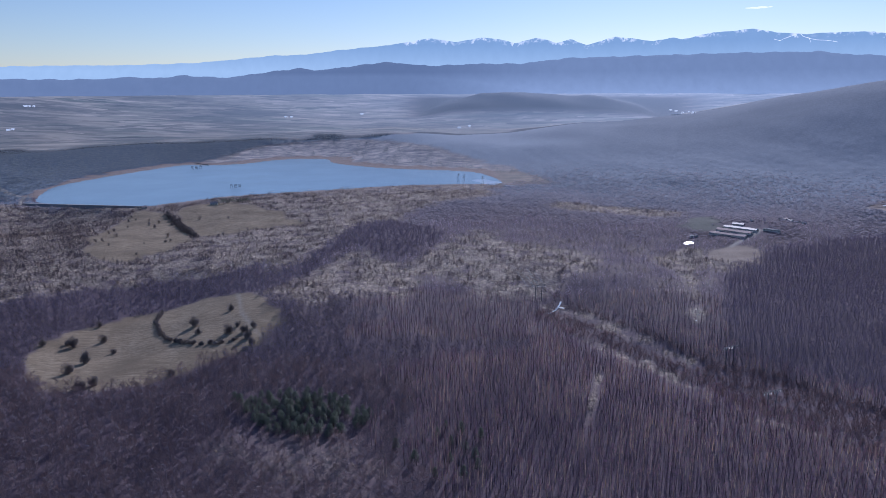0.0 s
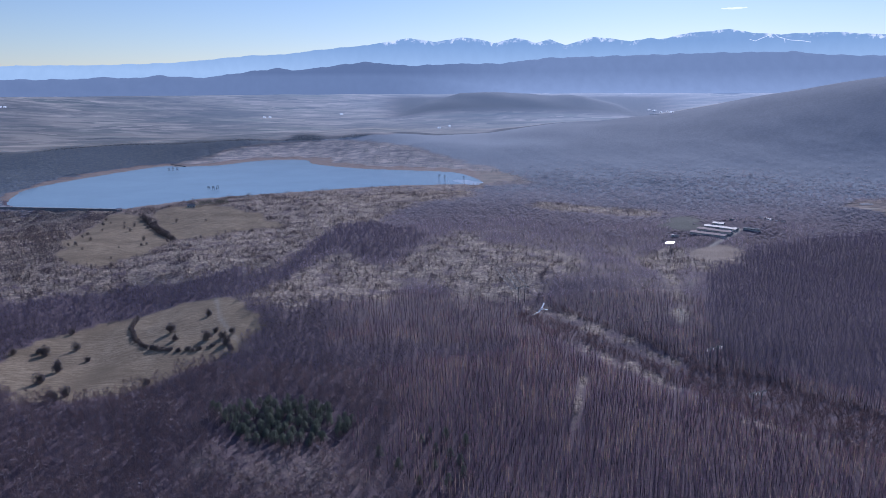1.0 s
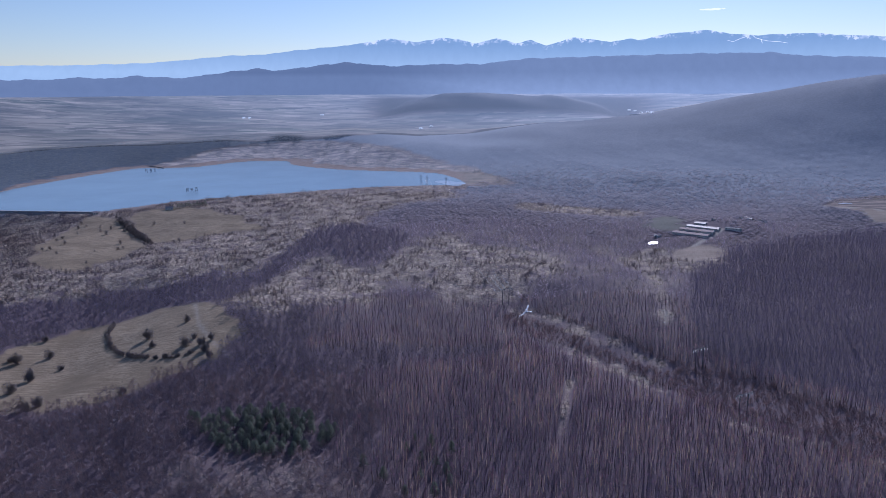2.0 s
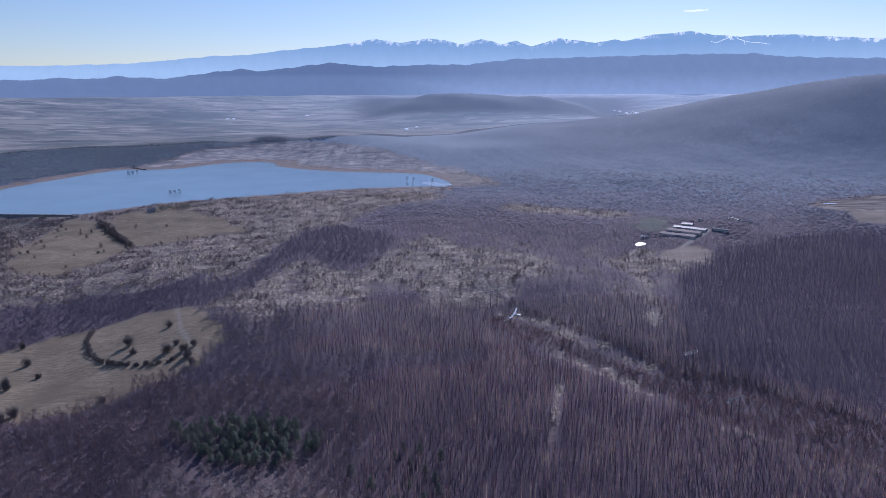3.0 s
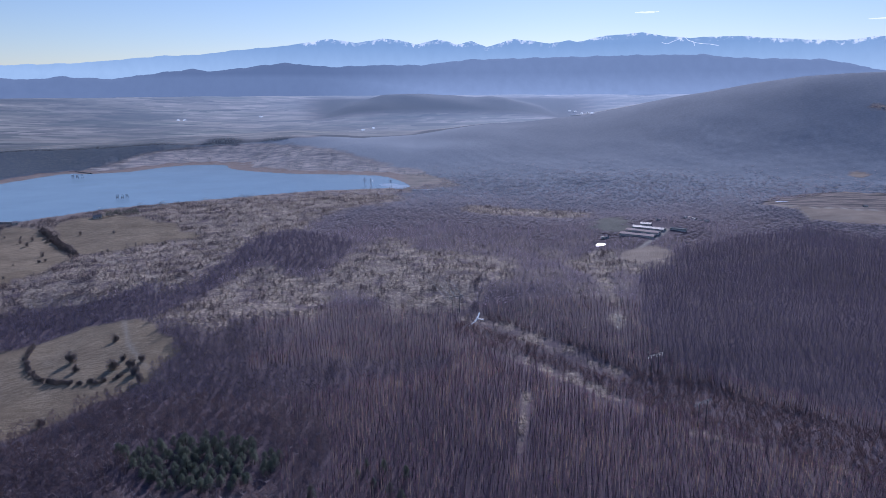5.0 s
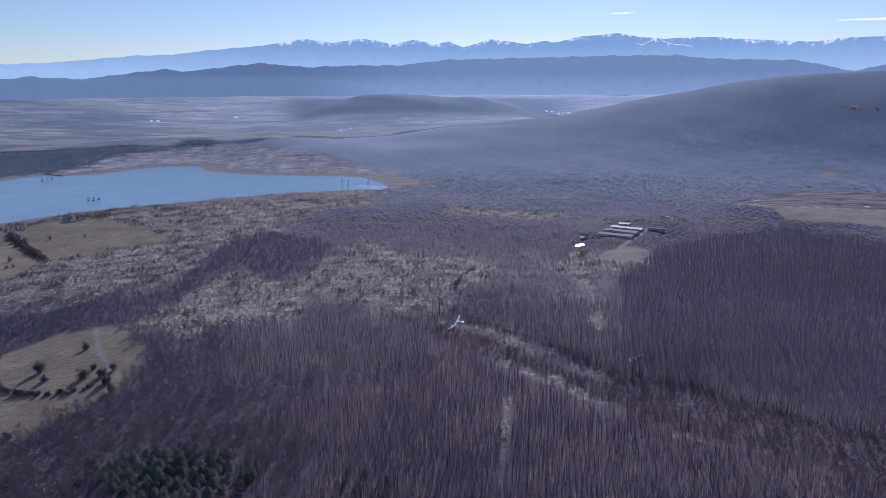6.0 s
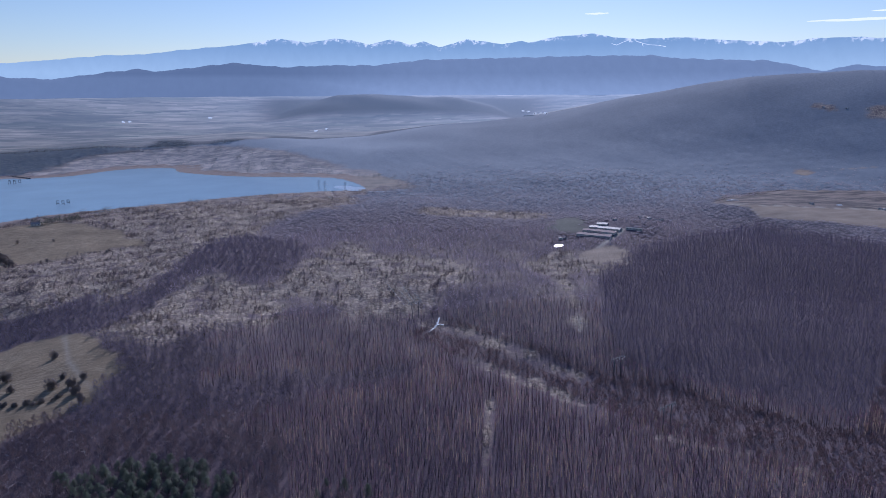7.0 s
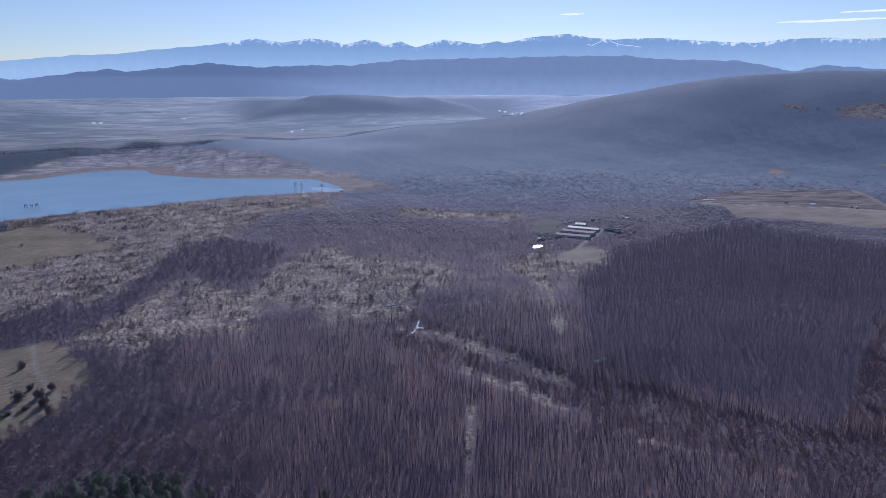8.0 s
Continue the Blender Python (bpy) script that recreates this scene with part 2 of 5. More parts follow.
# slope wood twigs lightened in place of the haze before them
TWIG_SLOPE = twig_paint("haze_pale_twigs", (0.0, (0.612, 0.532, 0.644)), (0.6, (0.78, 0.673, 0.785)), (1.0, (0.968, 0.828, 0.916)))
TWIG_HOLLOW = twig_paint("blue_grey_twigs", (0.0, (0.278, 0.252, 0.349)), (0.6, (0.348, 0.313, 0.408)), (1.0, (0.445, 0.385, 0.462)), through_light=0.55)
TREE_DARK = twig_paint("dark_crown_twigs", (0.0, (0.28, 0.25, 0.25)), (0.6, (0.38, 0.335, 0.32)), (1.0, (0.50, 0.44, 0.40)), through_light=0.55)
STRAW = twig_paint("dry_straw", (0.0, (0.508, 0.434, 0.341)), (0.5, (0.67, 0.578, 0.462)), (1.0, (0.855, 0.762, 0.627)))
NEEDLE = twig_paint("pine_needles", (0.0, (0.169, 0.195, 0.159)), (0.6, (0.221, 0.252, 0.19)), (1.0, (0.291, 0.313, 0.216)), through_light=0.45)
SCRUB = twig_paint("scrub_twigs", (0.0, (0.19, 0.162, 0.168)), (0.45, (0.302, 0.252, 0.241)), (0.65, (0.493, 0.414, 0.364)), (1.0, (0.694, 0.588, 0.504)))
SCRUB_DARK = twig_paint("dark_scrub_twigs", (0.0, (0.181, 0.155, 0.186)), (0.6, (0.234, 0.196, 0.218)), (1.0, (0.319, 0.263, 0.265)), through_light=0.5)
BARK = plain("dark_bark", (0.07, 0.055, 0.045), (0.14, 0.11, 0.09), 2.0)
STEEL = plain("galvanised_steel", (0.34, 0.35, 0.37), (0.48, 0.49, 0.51), 1.5, 0.55, 0.3)
STEEL_DARK = plain("dark_steel", (0.05, 0.055, 0.065), (0.10, 0.105, 0.12), 0.8, 0.6)
CONCRETE = plain("concrete", (0.36, 0.35, 0.33), (0.52, 0.50, 0.47), 0.6)
WIRE = plain("aluminium_wire", (0.55, 0.55, 0.55), (0.70, 0.70, 0.70), 0.2, 0.4, 0.6)
PYLON_GREY = plain("weathered_concrete", (0.15, 0.15, 0.155), (0.24, 0.235, 0.23), 0.6)
CERAMIC = plain("insulator_glass", (0.22, 0.24, 0.25), (0.32, 0.34, 0.35), 1.0, 0.3)
WHITEWASH = plain("whitewash", (0.72, 0.71, 0.68), (0.84, 0.83, 0.81), 0.4)
# emission added to the village houses, so shaded walls read as white
VILLAGE = distance_paint("glowing_village_white", (0.62, 0.70, 0.78), (0.70, 0.77, 0.84), 0, 200)
PLASTER = plain("weathered_plaster", (0.55, 0.50, 0.44), (0.74, 0.69, 0.62), 0.5)
ROOF_GREY = plain("fibre_cement_roof", (0.42, 0.315, 0.28), (0.60, 0.465, 0.42), 0.35)
ROOF_PALE = plain("pale_sheet_roof", (0.286, 0.262, 0.255), (0.394, 0.36, 0.347), 0.3, 0.6)
DARK_GLASS = plain("window_glass", (0.03, 0.035, 0.04), (0.06, 0.065, 0.07), 1.0, 0.15)
TIMBER = plain("grey_timber", (0.16, 0.13, 0.11), (0.28, 0.24, 0.20), 1.2)
STONE = plain("dam_stone", (0.16, 0.15, 0.14), (0.30, 0.28, 0.26), 0.25)

# ---- plan of the land: x to the east, y ahead, lake level at z = 0 ----
LAKE = [(-720, 1170), (-772, 1265), (-813, 1399), (-790, 1504), (-743, 1658), (-686, 1800), (-638, 1777), (-615, 1777), (-533, 1801),
        (-482, 1898), (-411, 1941), (-322, 1925), (-308, 1838), (-275, 1792), (-177, 1713), (-89, 1674), (23, 1647), (89, 1601),
        (120, 1499), (128, 1420), (43, 1411), (-52, 1405), (-121, 1382), (-209, 1345), (-292, 1310), (-371, 1276), (-425, 1244),
        (-462, 1200), (-493, 1177), (-511, 1140)]
# swells and hollows: x, y, radius, height
SWELLS = [(-143, 573, 110, 10), (-290, 650, 90, -16), (-278, 500, 90, -10), (24, 525, 60, -10), (108, 610, 70, -8), (225, 440, 70, -9),
          (440, 930, 90, 8), (700, 1000, 190, 14), (-161, 756, 90, 5), (-92, 823, 90, 10), (97, 1146, 150, 8), (-640, 1040, 115, -22),
          (-390, 960, 150, -6), (-130, 400, 120, 3), (160, 490, 60, -5)]
# skyline of the wooded hill: bearing, degrees over the level eye, distance
HILL = [(-180, -4.6, 2300), (-40, -4.7, 2300), (-22, -4.4, 2300), (-10, -4.05, 2200), (-4, -3.85, 2150), (1, -4.1, 2150), (5.5, -3.8, 2300), (12, -2.95, 2500),
        (19, -2.3, 2700), (23, -1.5, 2700), (27, -0.69, 2700), (30, -0.13, 2700), (32.5, 0.3, 2700), (35, 0.7, 2700), (38, 0.87, 2700),
        (42, 0.98, 2700), (47, 1.03, 2700), (70, 0.5, 2700), (180, -4.6, 2300)]
KNOLL = [(-4, -3.0), (0.3, -1.25), (3.1, -0.6), (6.8, -0.5), (10, -0.7), (13.2, -0.85), (15.9, -1.45), (17.7, -2.3), (21, -3.4)]


def rounded(line, times=2):
    """The outline with its corners cut."""
    p = np.array(line, float)
    for _ in range(times):
        q = np.roll(p, -1, 0)
        p = np.stack([0.75 * p + 0.25 * q, 0.25 * p + 0.75 * q], 1).reshape(-1, 2)
    return p


SHORE = rounded(LAKE)


def ease(a):
    a = np.clip(a, 0, 1)
    return a * a * (3 - 2 * a)


def away(x, y, line, closed=True):
    """Distance to a line on the plan; negative inside a closed one."""
    p = np.array(line, float)
    q = np.roll(p, -1, 0) if closed else p[1:]
    if not closed:
        p = p[:-1]
    best, inside = np.full(np.shape(x), 1e18), np.zeros(np.shape(x), bool)
    for (ax, ay), (bx, by) in zip(p, q):
        dx, dy = bx - ax, by - ay
        k = np.clip(((x - ax) * dx + (y - ay) * dy) / (dx * dx + dy * dy), 0, 1)
        best = np.minimum(best, (x - ax - k * dx) ** 2 + (y - ay - k * dy) ** 2)
        if closed and ay != by:
            inside ^= ((ay > y) != (by > y)) & (x < (bx - ax) * (y - ay) / (by - ay) + ax)
    best = np.sqrt(best)
    return np.where(inside, -best, best) if closed else best


def ripple(x, y, size, seed):
    """Smooth, uneven waves, about -1 to 1."""
    rng = np.random.RandomState(seed)
    total = 0
    for i in range(7):
        a, k, p = rng.uniform(0, 6.28), rng.uniform(0.7, 1.7) * 6.28 / size, rng.uniform(0, 6.28)
        total = total + np.sin((x * np.cos(a) + y * np.sin(a)) * k + p)
    return total / 3.2


def height(x, y):
    x, y = np.asarray(x, float), np.asarray(y, float)
    r, az = np.hypot(x, y), np.degrees(np.arctan2(x, y))
    z = 3 + 2.2 * ripple(x, y, 260, 3) + 0.7 * ripple(x, y, 70, 4)
    for sx, sy, sr, sh in SWELLS:
        z = z + sh * np.exp(-((x - sx) ** 2 + (y - sy) ** 2) / (sr * sr))
    z = z + 10 * ease((r - 1000) / 700) * ease((az - 5) / 20)
    h = np.array(HILL)
    el, rc = np.interp(az, h[:, 0], h[:, 1]), np.interp(az, h[:, 0], h[:, 2])
    top = 200 + rc * np.tan(np.radians(el)) + 2.5 * ripple(x, y, 420, 8)
    up, down = ease((r - 0.6 * rc) / (0.4 * rc)), ease((4300 - r) / (4300 - rc))
    hill = z + (top - z) * np.where(r < rc, up, 0.35 + 0.65 * down)
    ramp = 172 * ease((r - 2500) / 2650) ** 0.8 + 40 * ease((r - 3450) / 750) + 1.5 * ripple(x, y, 500, 9)
    z = np.where(r < rc, hill, np.maximum(hill, ramp * ease((r - rc) / 400)))
    z = np.where((r > rc) & (top < 90), np.maximum(ramp * ease((r - rc) / 700), hill * ease((3300 - r) / 800)), z)
    k = np.array(KNOLL)
    crest = 200 + 3700 * np.tan(np.radians(np.interp(az, k[:, 0], k[:, 1])))
    on = ease((az + 6) / 5) * ease((23 - az) / 4) * np.exp(-((r - 3700) / 330) ** 2)
    z = np.maximum(z, z + (crest - z) * on + 5 * on * ripple(x, y, 300, 12))
    z = z - 90 * ease((r - 4085) / 110)
    d = away(x, y, SHORE) + 2.5 * ripple(x, y, 45, 21)
    wide = 90 + 300 * ease((y - 1420) / 250) - 62 * np.exp(-((x + 625) / 110) ** 2 - ((y - 1120) / 110) ** 2)
    shore = np.where(d > 0, 0.25 + (z - 0.25) * ease(d / wide), -np.minimum(5, -d * 0.08))
    return np.where(d < wide, shore, z)
# ---- end of the plan ----
PASTURE_NEAR = [(-323, 483), (-334, 531), (-308, 595), (-270, 619), (-216, 640), (-143, 571), (-129, 500), (-145, 470), (-190, 432), (-216, 418),
    (-256, 417), (-292, 438)]
PASTURE_SLOPE = [(-467, 827), (-524, 1101), (-482, 1114), (-444, 1077), (-359, 933), (-340, 871), (-366, 776), (-389, 748)]
PASTURE_FAR = [(-448, 1098), (-442, 1147), (-387, 1189), (-325, 1145), (-266, 1080), (-229, 1018), (-208, 999), (-251, 965), (-304, 921), (-336, 900),
    (-390, 1004)]
FARM_FIELD = [(321, 799), (375, 829), (390, 782), (360, 760), (322, 747), (314, 776)]
GREEN = [(360, 995), (398, 995), (394, 932), (362, 890), (326, 901)]
FIELD_EAST = [(643, 1009), (883, 1133), (1033, 1084), (959, 902), (836, 790), (687, 882), (653, 904), (669, 958)]
FIELD_PLOUGH = [(644, 1009), (715, 1084), (853, 1129), (1028, 1087), (962, 912), (865, 920), (775, 937), (671, 969)]
FIELD_HILL = [(1050, 1341), (1083, 1359), (1094, 1332), (1080, 1309), (1048, 1297)]
HILL_TRACK = [(1154, 1312), (1233, 1300), (1290, 1255)]
HILL_GLADE = [(1399, 1730), (1430, 1722), (1439, 1667), (1421, 1650), (1398, 1705)]
MUD = [(120, 1640), (164, 1621), (210, 1560), (226, 1460), (222, 1383), (130, 1330), (108, 1400), (112, 1468), (130, 1536)]
THICKET_EAST = [(330, 335), (318, 357), (345, 380), (450, 470), (534, 536), (720, 705), (770, 690), (640, 480), (430, 290)]
STAND = [(325, 746), (239, 551), (228, 487), (245, 459), (268, 420), (300, 379), (325, 364), (345, 382), (405, 434), (517, 517), (719, 708), (627,
    872), (409, 796)]
SCRUB_WEST = [(-960, 1040), (-990, 1190), (-745, 1168), (-640, 1120), (-516, 1115), (-480, 1168), (-344, 1218), (-196, 1263), (-49, 1336), (106, 1302), (75, 1162), (-41, 1117), (-70, 972),
    (-113, 919), (-146, 752), (-212, 665), (-304, 704), (-365, 634), (-440, 600), (-600, 640)]
SCRUB_MID = [(-177, 615), (-144, 673), (-124, 757), (-96, 781), (-54, 726), (-31, 742), (-16, 805), (15, 866), (63, 921), (86, 848), (154, 827), (189, 796), (161, 704), (129, 683), (103, 646), (72, 623), (46, 628), (29, 661), (5, 680), (-23, 669), (-32, 617), (-61, 594), (-98, 584), (-132, 568), (-170, 589)]
SCRUB_NORTH = [(167, 1118), (253, 1120), (381, 1076), (364, 999), (281, 1041), (178, 1068)]
SCRUB_FARM = [(229, 763), (296, 823), (323, 802), (302, 738), (276, 712), (228, 558), (213, 545), (249, 662), (255, 741)]
SCRUB_SHORE = [(-622, 1867), (-596, 2022), (-565, 2101), (-440, 2177), (-297, 2193), (-143, 2065), (-21, 1910), (71, 1816), (134, 1653), (23, 1666), (-122, 1737), (-289, 1884), (-467, 1971), (-536, 1864)]
GLADE = [(-140, 349), (-60, 348), (-29, 323), (-40, 293), (-101, 301)]
THICKET = [(83, 594), (123, 621), (197, 489), (243, 449), (262, 400), (290, 368), (326, 335), (350, 300), (300, 258), (272, 288), (247, 317), (222, 352), (178, 447), (125, 512)]
VALLEY_WOOD = [(-189, 672), (-167, 706), (-151, 739), (-142, 812), (-131, 903), (-118, 982), (-88, 995), (-41, 945), (9, 892), (-23, 799), (-37, 741), (-55, 740), (-76, 769), (-101, 797), (-120, 774), (-131, 727), (-148, 694), (-165, 659), (-176, 641)]
VALLEY_WOOD_WEST = [(-422, 600), (-400, 640), (-363, 669), (-340, 684), (-302, 708), (-259, 710), (-222, 721), (-205, 755), (-191, 716), (-181, 662), (-197, 632), (-237, 646), (-274, 648), (-305, 628), (-331, 604), (-364, 493)]
DARK_WOOD = [(-63, 993), (-19, 1106), (40, 1114), (103, 1094), (85, 993), (49, 952), (9, 924), (-29, 906)]
FEW_PINES = [(-4, 356), (1, 366), (4, 348), (10, 360), (12, 342), (17, 333), (21, 352), (18, 322), (3, 331), (-5, 316), (10, 315), (-27, 340), (-16, 329)]
CONIFERS = [(-125, 386), (-109, 395), (-81, 396), (-50, 378), (-48, 358), (-79, 349), (-109, 353)]
GULLY_A = [(109, 617), (136, 580), (162, 526), (189, 482)]
GULLY_B = [(115, 526), (139, 493), (160, 460), (174, 434)]
GULLY_C = [(197, 379), (233, 344), (254, 311)]
RIDE = [(110, 443), (86, 368)]
TRACK_DAM = [(-973, 1401), (-880, 1330), (-823, 1273), (-786, 1248), (-746, 1174)]
TRACK_NEAR = [(-200, 626), (-174, 552), (-147, 502), (-130, 478)]
TRACK_MID = [(-324, 888), (-248, 835), (-207, 760), (-191, 687), (-210, 661)]
FARM_ROAD = [(424, 884), (409, 865), (387, 846), (357, 816)]
STREAM = [(219, 548), (231, 584), (266, 645), (280, 698)]
BAND = [(-128, 490), (-103, 519), (-62, 479), (-11, 518), (35, 517), (76, 516), (66, 476), (6, 471), (-34, 445), (-88, 437), (-122, 449)]
MEADOW_TREES = [(-311, 575), (-314, 529), (-307, 525), (-330, 520), (-266, 508), (-277, 486), (-276, 460), (-191, 437), (-211, 541), (-189, 569),
    (-170, 525), (-153, 514), (-201, 519), (-159, 507), (-146, 480), (-287, 534), (-247, 421), (-241, 429), (-172, 510), (-153, 494)]
ARC = [(-270, 614), (-259, 574), (-237, 532), (-215, 507), (-187, 492), (-168, 490), (-159, 496)]
SLOPE_TREES = [(-451, 907), (-472, 929), (-481, 964), (-493, 1036), (-431, 844), (-454, 873), (-393, 861), (-371, 876), (-430, 983), (-375, 798),
    (-438, 1018), (-437, 788), (-471, 985)]
FAR_TREES = [(-338, 1042), (-385, 1046), (-313, 915), (-307, 918), (-248, 948), (-245, 952), (-234, 957), (-217, 1006), (-205, 1006), (-333, 870),
    (-276, 1103), (-288, 1115)]
ROW_TOP = [(-395, 1165), (-389, 1170), (-384, 1176), (-380, 1183), (-373, 1181), (-368, 1187), (-360, 1183), (-355, 1187), (-347, 1184)]
HEDGE_ROW = [(-451, 1084), (-343, 910)]
FRAMES_FAR = [(-627, 1684), (-617, 1684), (-611, 1696)]
FRAMES_NEAR = [(-431, 1361), (-422, 1360), (-416, 1368)]
TOWERS = [(43, 1400), (32, 1433), (80, 1358)]
HOUSES_FARM = [(482, 945), (490, 946), (492, 936), (498, 928), (501, 918), (435, 932), (328, 869), (333, 871)]
HOUSES_EAST = [(786, 962), (903, 1179), (874, 921), (882, 919)]
HOUSES_PLAIN = [(-1694, 2688), (-1700, 2669), (-1970, 3245), (-1955, 3251), (-1938, 3258), (-753, 3284), (-726, 3286), (1129, 3412), (1147, 3381),
    (989, 2835), (1005, 2807), (920, 2524), (116, 3007), (70, 2962), (-405, 3434)]
HOUSE_TOP = [(-400, 1161)]
EAST_ROAD = [(640, 1005), (683, 961), (779, 939), (859, 911), (963, 906)]
EAST_EDGE = [(669, 958), (653, 904)]
EAST_LANE = [(1033, 1084), (952, 906)]
BREAKWATER = [(-672, 1824), (-618, 1777)]
GLINTS = [(227, 577), (225, 563), (218, 551)]
HILL_CLEARING = [(1462, 1595), (1525, 1616), (1605, 1571), (1573, 1484), (1519, 1484), (1453, 1536)]
HOUSES_HILL = [(1416, 1689), (1442, 1677), (1452, 1646), (1482, 1645), (1485, 1611), (1537, 1590), (1578, 1568)]


def cover(x, y):
    """What grows at each place: a weight from 0 to 1 for each kind of land."""
    r, az = np.hypot(x, y), np.degrees(np.arctan2(x, y))
    h = np.array(HILL)
    rc = np.interp(az, h[:, 0], h[:, 2])
    wob = 6 * ripple(x, y, 60, 31) + 3 * ripple(x, y, 23, 32)

    def area(poly, soft=6.0, rag=1.0):
        return ease(0.5 - (away(x, y, rounded(poly, 1)) + rag * wob) / (2 * soft))

    def band(line, half, rag=0.3):
        return ease(0.5 - (away(x, y, line, False) - half + rag * wob) / 4)

    c = {}
    c["pasture"] = np.maximum.reduce([area(PASTURE_NEAR, 3, 0.8), area(PASTURE_SLOPE, 4, 0.8), area(PASTURE_FAR, 4, 0.9)])
    dark = np.maximum.reduce([area(VALLEY_WOOD, 6, 1.3), area(VALLEY_WOOD_WEST, 6, 0.8)])
    c["dark"] = dark
    dark = np.maximum(dark, area(DARK_WOOD, 8))
    dry = np.maximum.reduce([area(SCRUB_WEST, 20, 2.0), area(SCRUB_MID, 14, 1.6), area(SCRUB_NORTH, 12), area(SCRUB_FARM, 5, 0.8), area(SCRUB_SHORE, 25), area(HILL_CLEARING, 15, 1), area(HILL_GLADE, 8, 1)])
    dry = np.maximum.reduce([dry * (1 - dark), 0.35 * area(GLADE, 15), 0.14 * ease((y - 450) / 110) * ease((650 - y) / 60) * (x > -130) * (x < 240), np.clip(0.85 + 0.4 * ripple(x, y, 26, 38), 0, 1) * band(GULLY_A, 7.5, 0.8), np.clip(0.85 + 0.4 * ripple(x, y, 22, 39), 0, 1) * band(GULLY_B, 5.5, 0.7), 0.6 * band(GULLY_C, 2.5, 0.5), band(RIDE, 1.8, 0.1)])
    open_wood = 0.45 * ease((r - 540) / 120) * ease((980 - r) / 120) * np.clip(0.45 + 0.7 * ripple(x, y, 95, 77), 0, 1) * ease((x + 60) / 60) * (1 - dark)
    dry = np.maximum(dry, open_wood * (away(x, y, STAND) > 8))
    clear = area([(px - 22, py - 38) for px, py in FARM_FIELD], 8)
    d = away(x, y, SHORE)
    dry = np.maximum(dry, clear)
    dry = np.maximum(dry, 0.9 * ease((150 - d) / 90 + 0.3 * ripple(x, y, 120, 37)) * (x > -660) * (x < 120 + 60 * (y > 1500)))
    tip = np.exp(-((x - 175) / 60) ** 2 - ((y - 1500) / 70) ** 2)
    c["shore"] = ease((30 + 70 * tip + 30 * ease((y - 1450) / 200) + 12 * ripple(x, y, 90, 33) - 8 * (y < 1420) - d) / 14) * ((x > -700) | (y > 1250) | (y < 1000))
    c["shore"] = c["shore"] * (1 - np.exp(-((x + 625) / 120) ** 2 - ((y - 1120) / 60) ** 2))
    c["soil"] = np.maximum.reduce([area(FARM_FIELD, 2, 0.15), ease(0.5 - away(x, y, FIELD_EAST) / 5), area(FIELD_HILL, 5, 0.6)])
    c["green"] = area(GREEN, 10)
    c["track"] = np.maximum.reduce([band(TRACK_DAM, 3, 0.1), 0.5 * band(TRACK_NEAR, 1.1, 0.05), 0.35 * band(TRACK_MID, 1.8, 0.1), band(FARM_ROAD, 2.5, 0.1), band(EAST_ROAD, 2, 0.05), 0.6 * band(HILL_TRACK, 3, 0.1), 0.7 * band(EAST_EDGE, 2, 0.05), 0.7 * band(EAST_LANE, 2, 0.05), 0.5 * band(STREAM, 0.8, 0.3)])
    c["plough"] = ease(0.5 - away(x, y, FIELD_PLOUGH) / 5)
    c["mud"] = area(MUD, 10, 1.2) * (d > 0)
    c["far_dry"] = dry * ease((y - 1440) / 60) * (x < 320) * (1 - c["shore"])
    # weight of the painted haze tint, not another kind of wood
    c["west_haze"] = ease((17 - az + 3 * ripple(x, y, 300, 75)) / 15) * (az > -14) * (r < rc + 30) * ease((r - 1550) / 400)
    knoll = ease((az + 5) / 4) * ease((22 - az) / 4) * ease((r - 3250) / 150) * ease((4050 - r) / 150)
    lines = np.array(KNOLL)
    over = 200 + 3700 * np.tan(np.radians(np.interp(az, lines[:, 0], lines[:, 1])))
    knollwood = ease((height(x, y) - over + 140 + 25 * ripple(x, y, 200, 35)) / 30) * knoll
    c["fields"] = ease((r - rc - 70 - 60 * ripple(x, y, 300, 36)) / 60) * (1 - knollwood) * (az > -100) * (az < 60)
    c["dry"] = dry * (1 - c["shore"]) * (1 - c["pasture"])
    bare = np.maximum.reduce([c["pasture"], c["shore"], c["soil"], c["green"], c["track"], c["fields"], (d < 6) * 1.0])
    c["wood"] = (1 - np.maximum(bare, dry)) * ease((r - 930) / 350)
    yard = area([(335, 872), (400, 945), (458, 892), (395, 828)], 4, 0.3)
    c["trees"] = (1 - bare) * (1 - dry) * (1 - yard) 
    c["shrubs"] = (1 - bare) * dry * (1 - yard) * (np.hypot(x - 315, y - 843) > 14)
    c["trees"] = c["trees"] * (np.hypot(x - 315, y - 843) > 14)
    return c


def mesh(name, verts, faces):
    me = bpy.data.meshes.new(name)
    me.from_pydata([tuple(v) for v in verts], [], [tuple(f) for f in faces])
    me.update()
    return me


def big_mesh(name, verts, tris, slots=None):
    """A mesh of triangles from arrays."""
    me = bpy.data.meshes.new(name)
    me.vertices.add(len(verts))
    me.vertices.foreach_set("co", np.ascontiguousarray(verts, np.float32).ravel())
    me.loops.add(3 * len(tris))
    me.loops.foreach_set("vertex_index", np.ascontiguousarray(tris, np.int32).ravel())
    me.polygons.add(len(tris))
    me.polygons.foreach_set("loop_start", np.arange(0, 3 * len(tris), 3, dtype=np.int32))
    if slots is not None:
        me.polygons.foreach_set("material_index", np.ascontiguousarray(slots, np.int32))
    me.update(calc_edges=True)
    return me


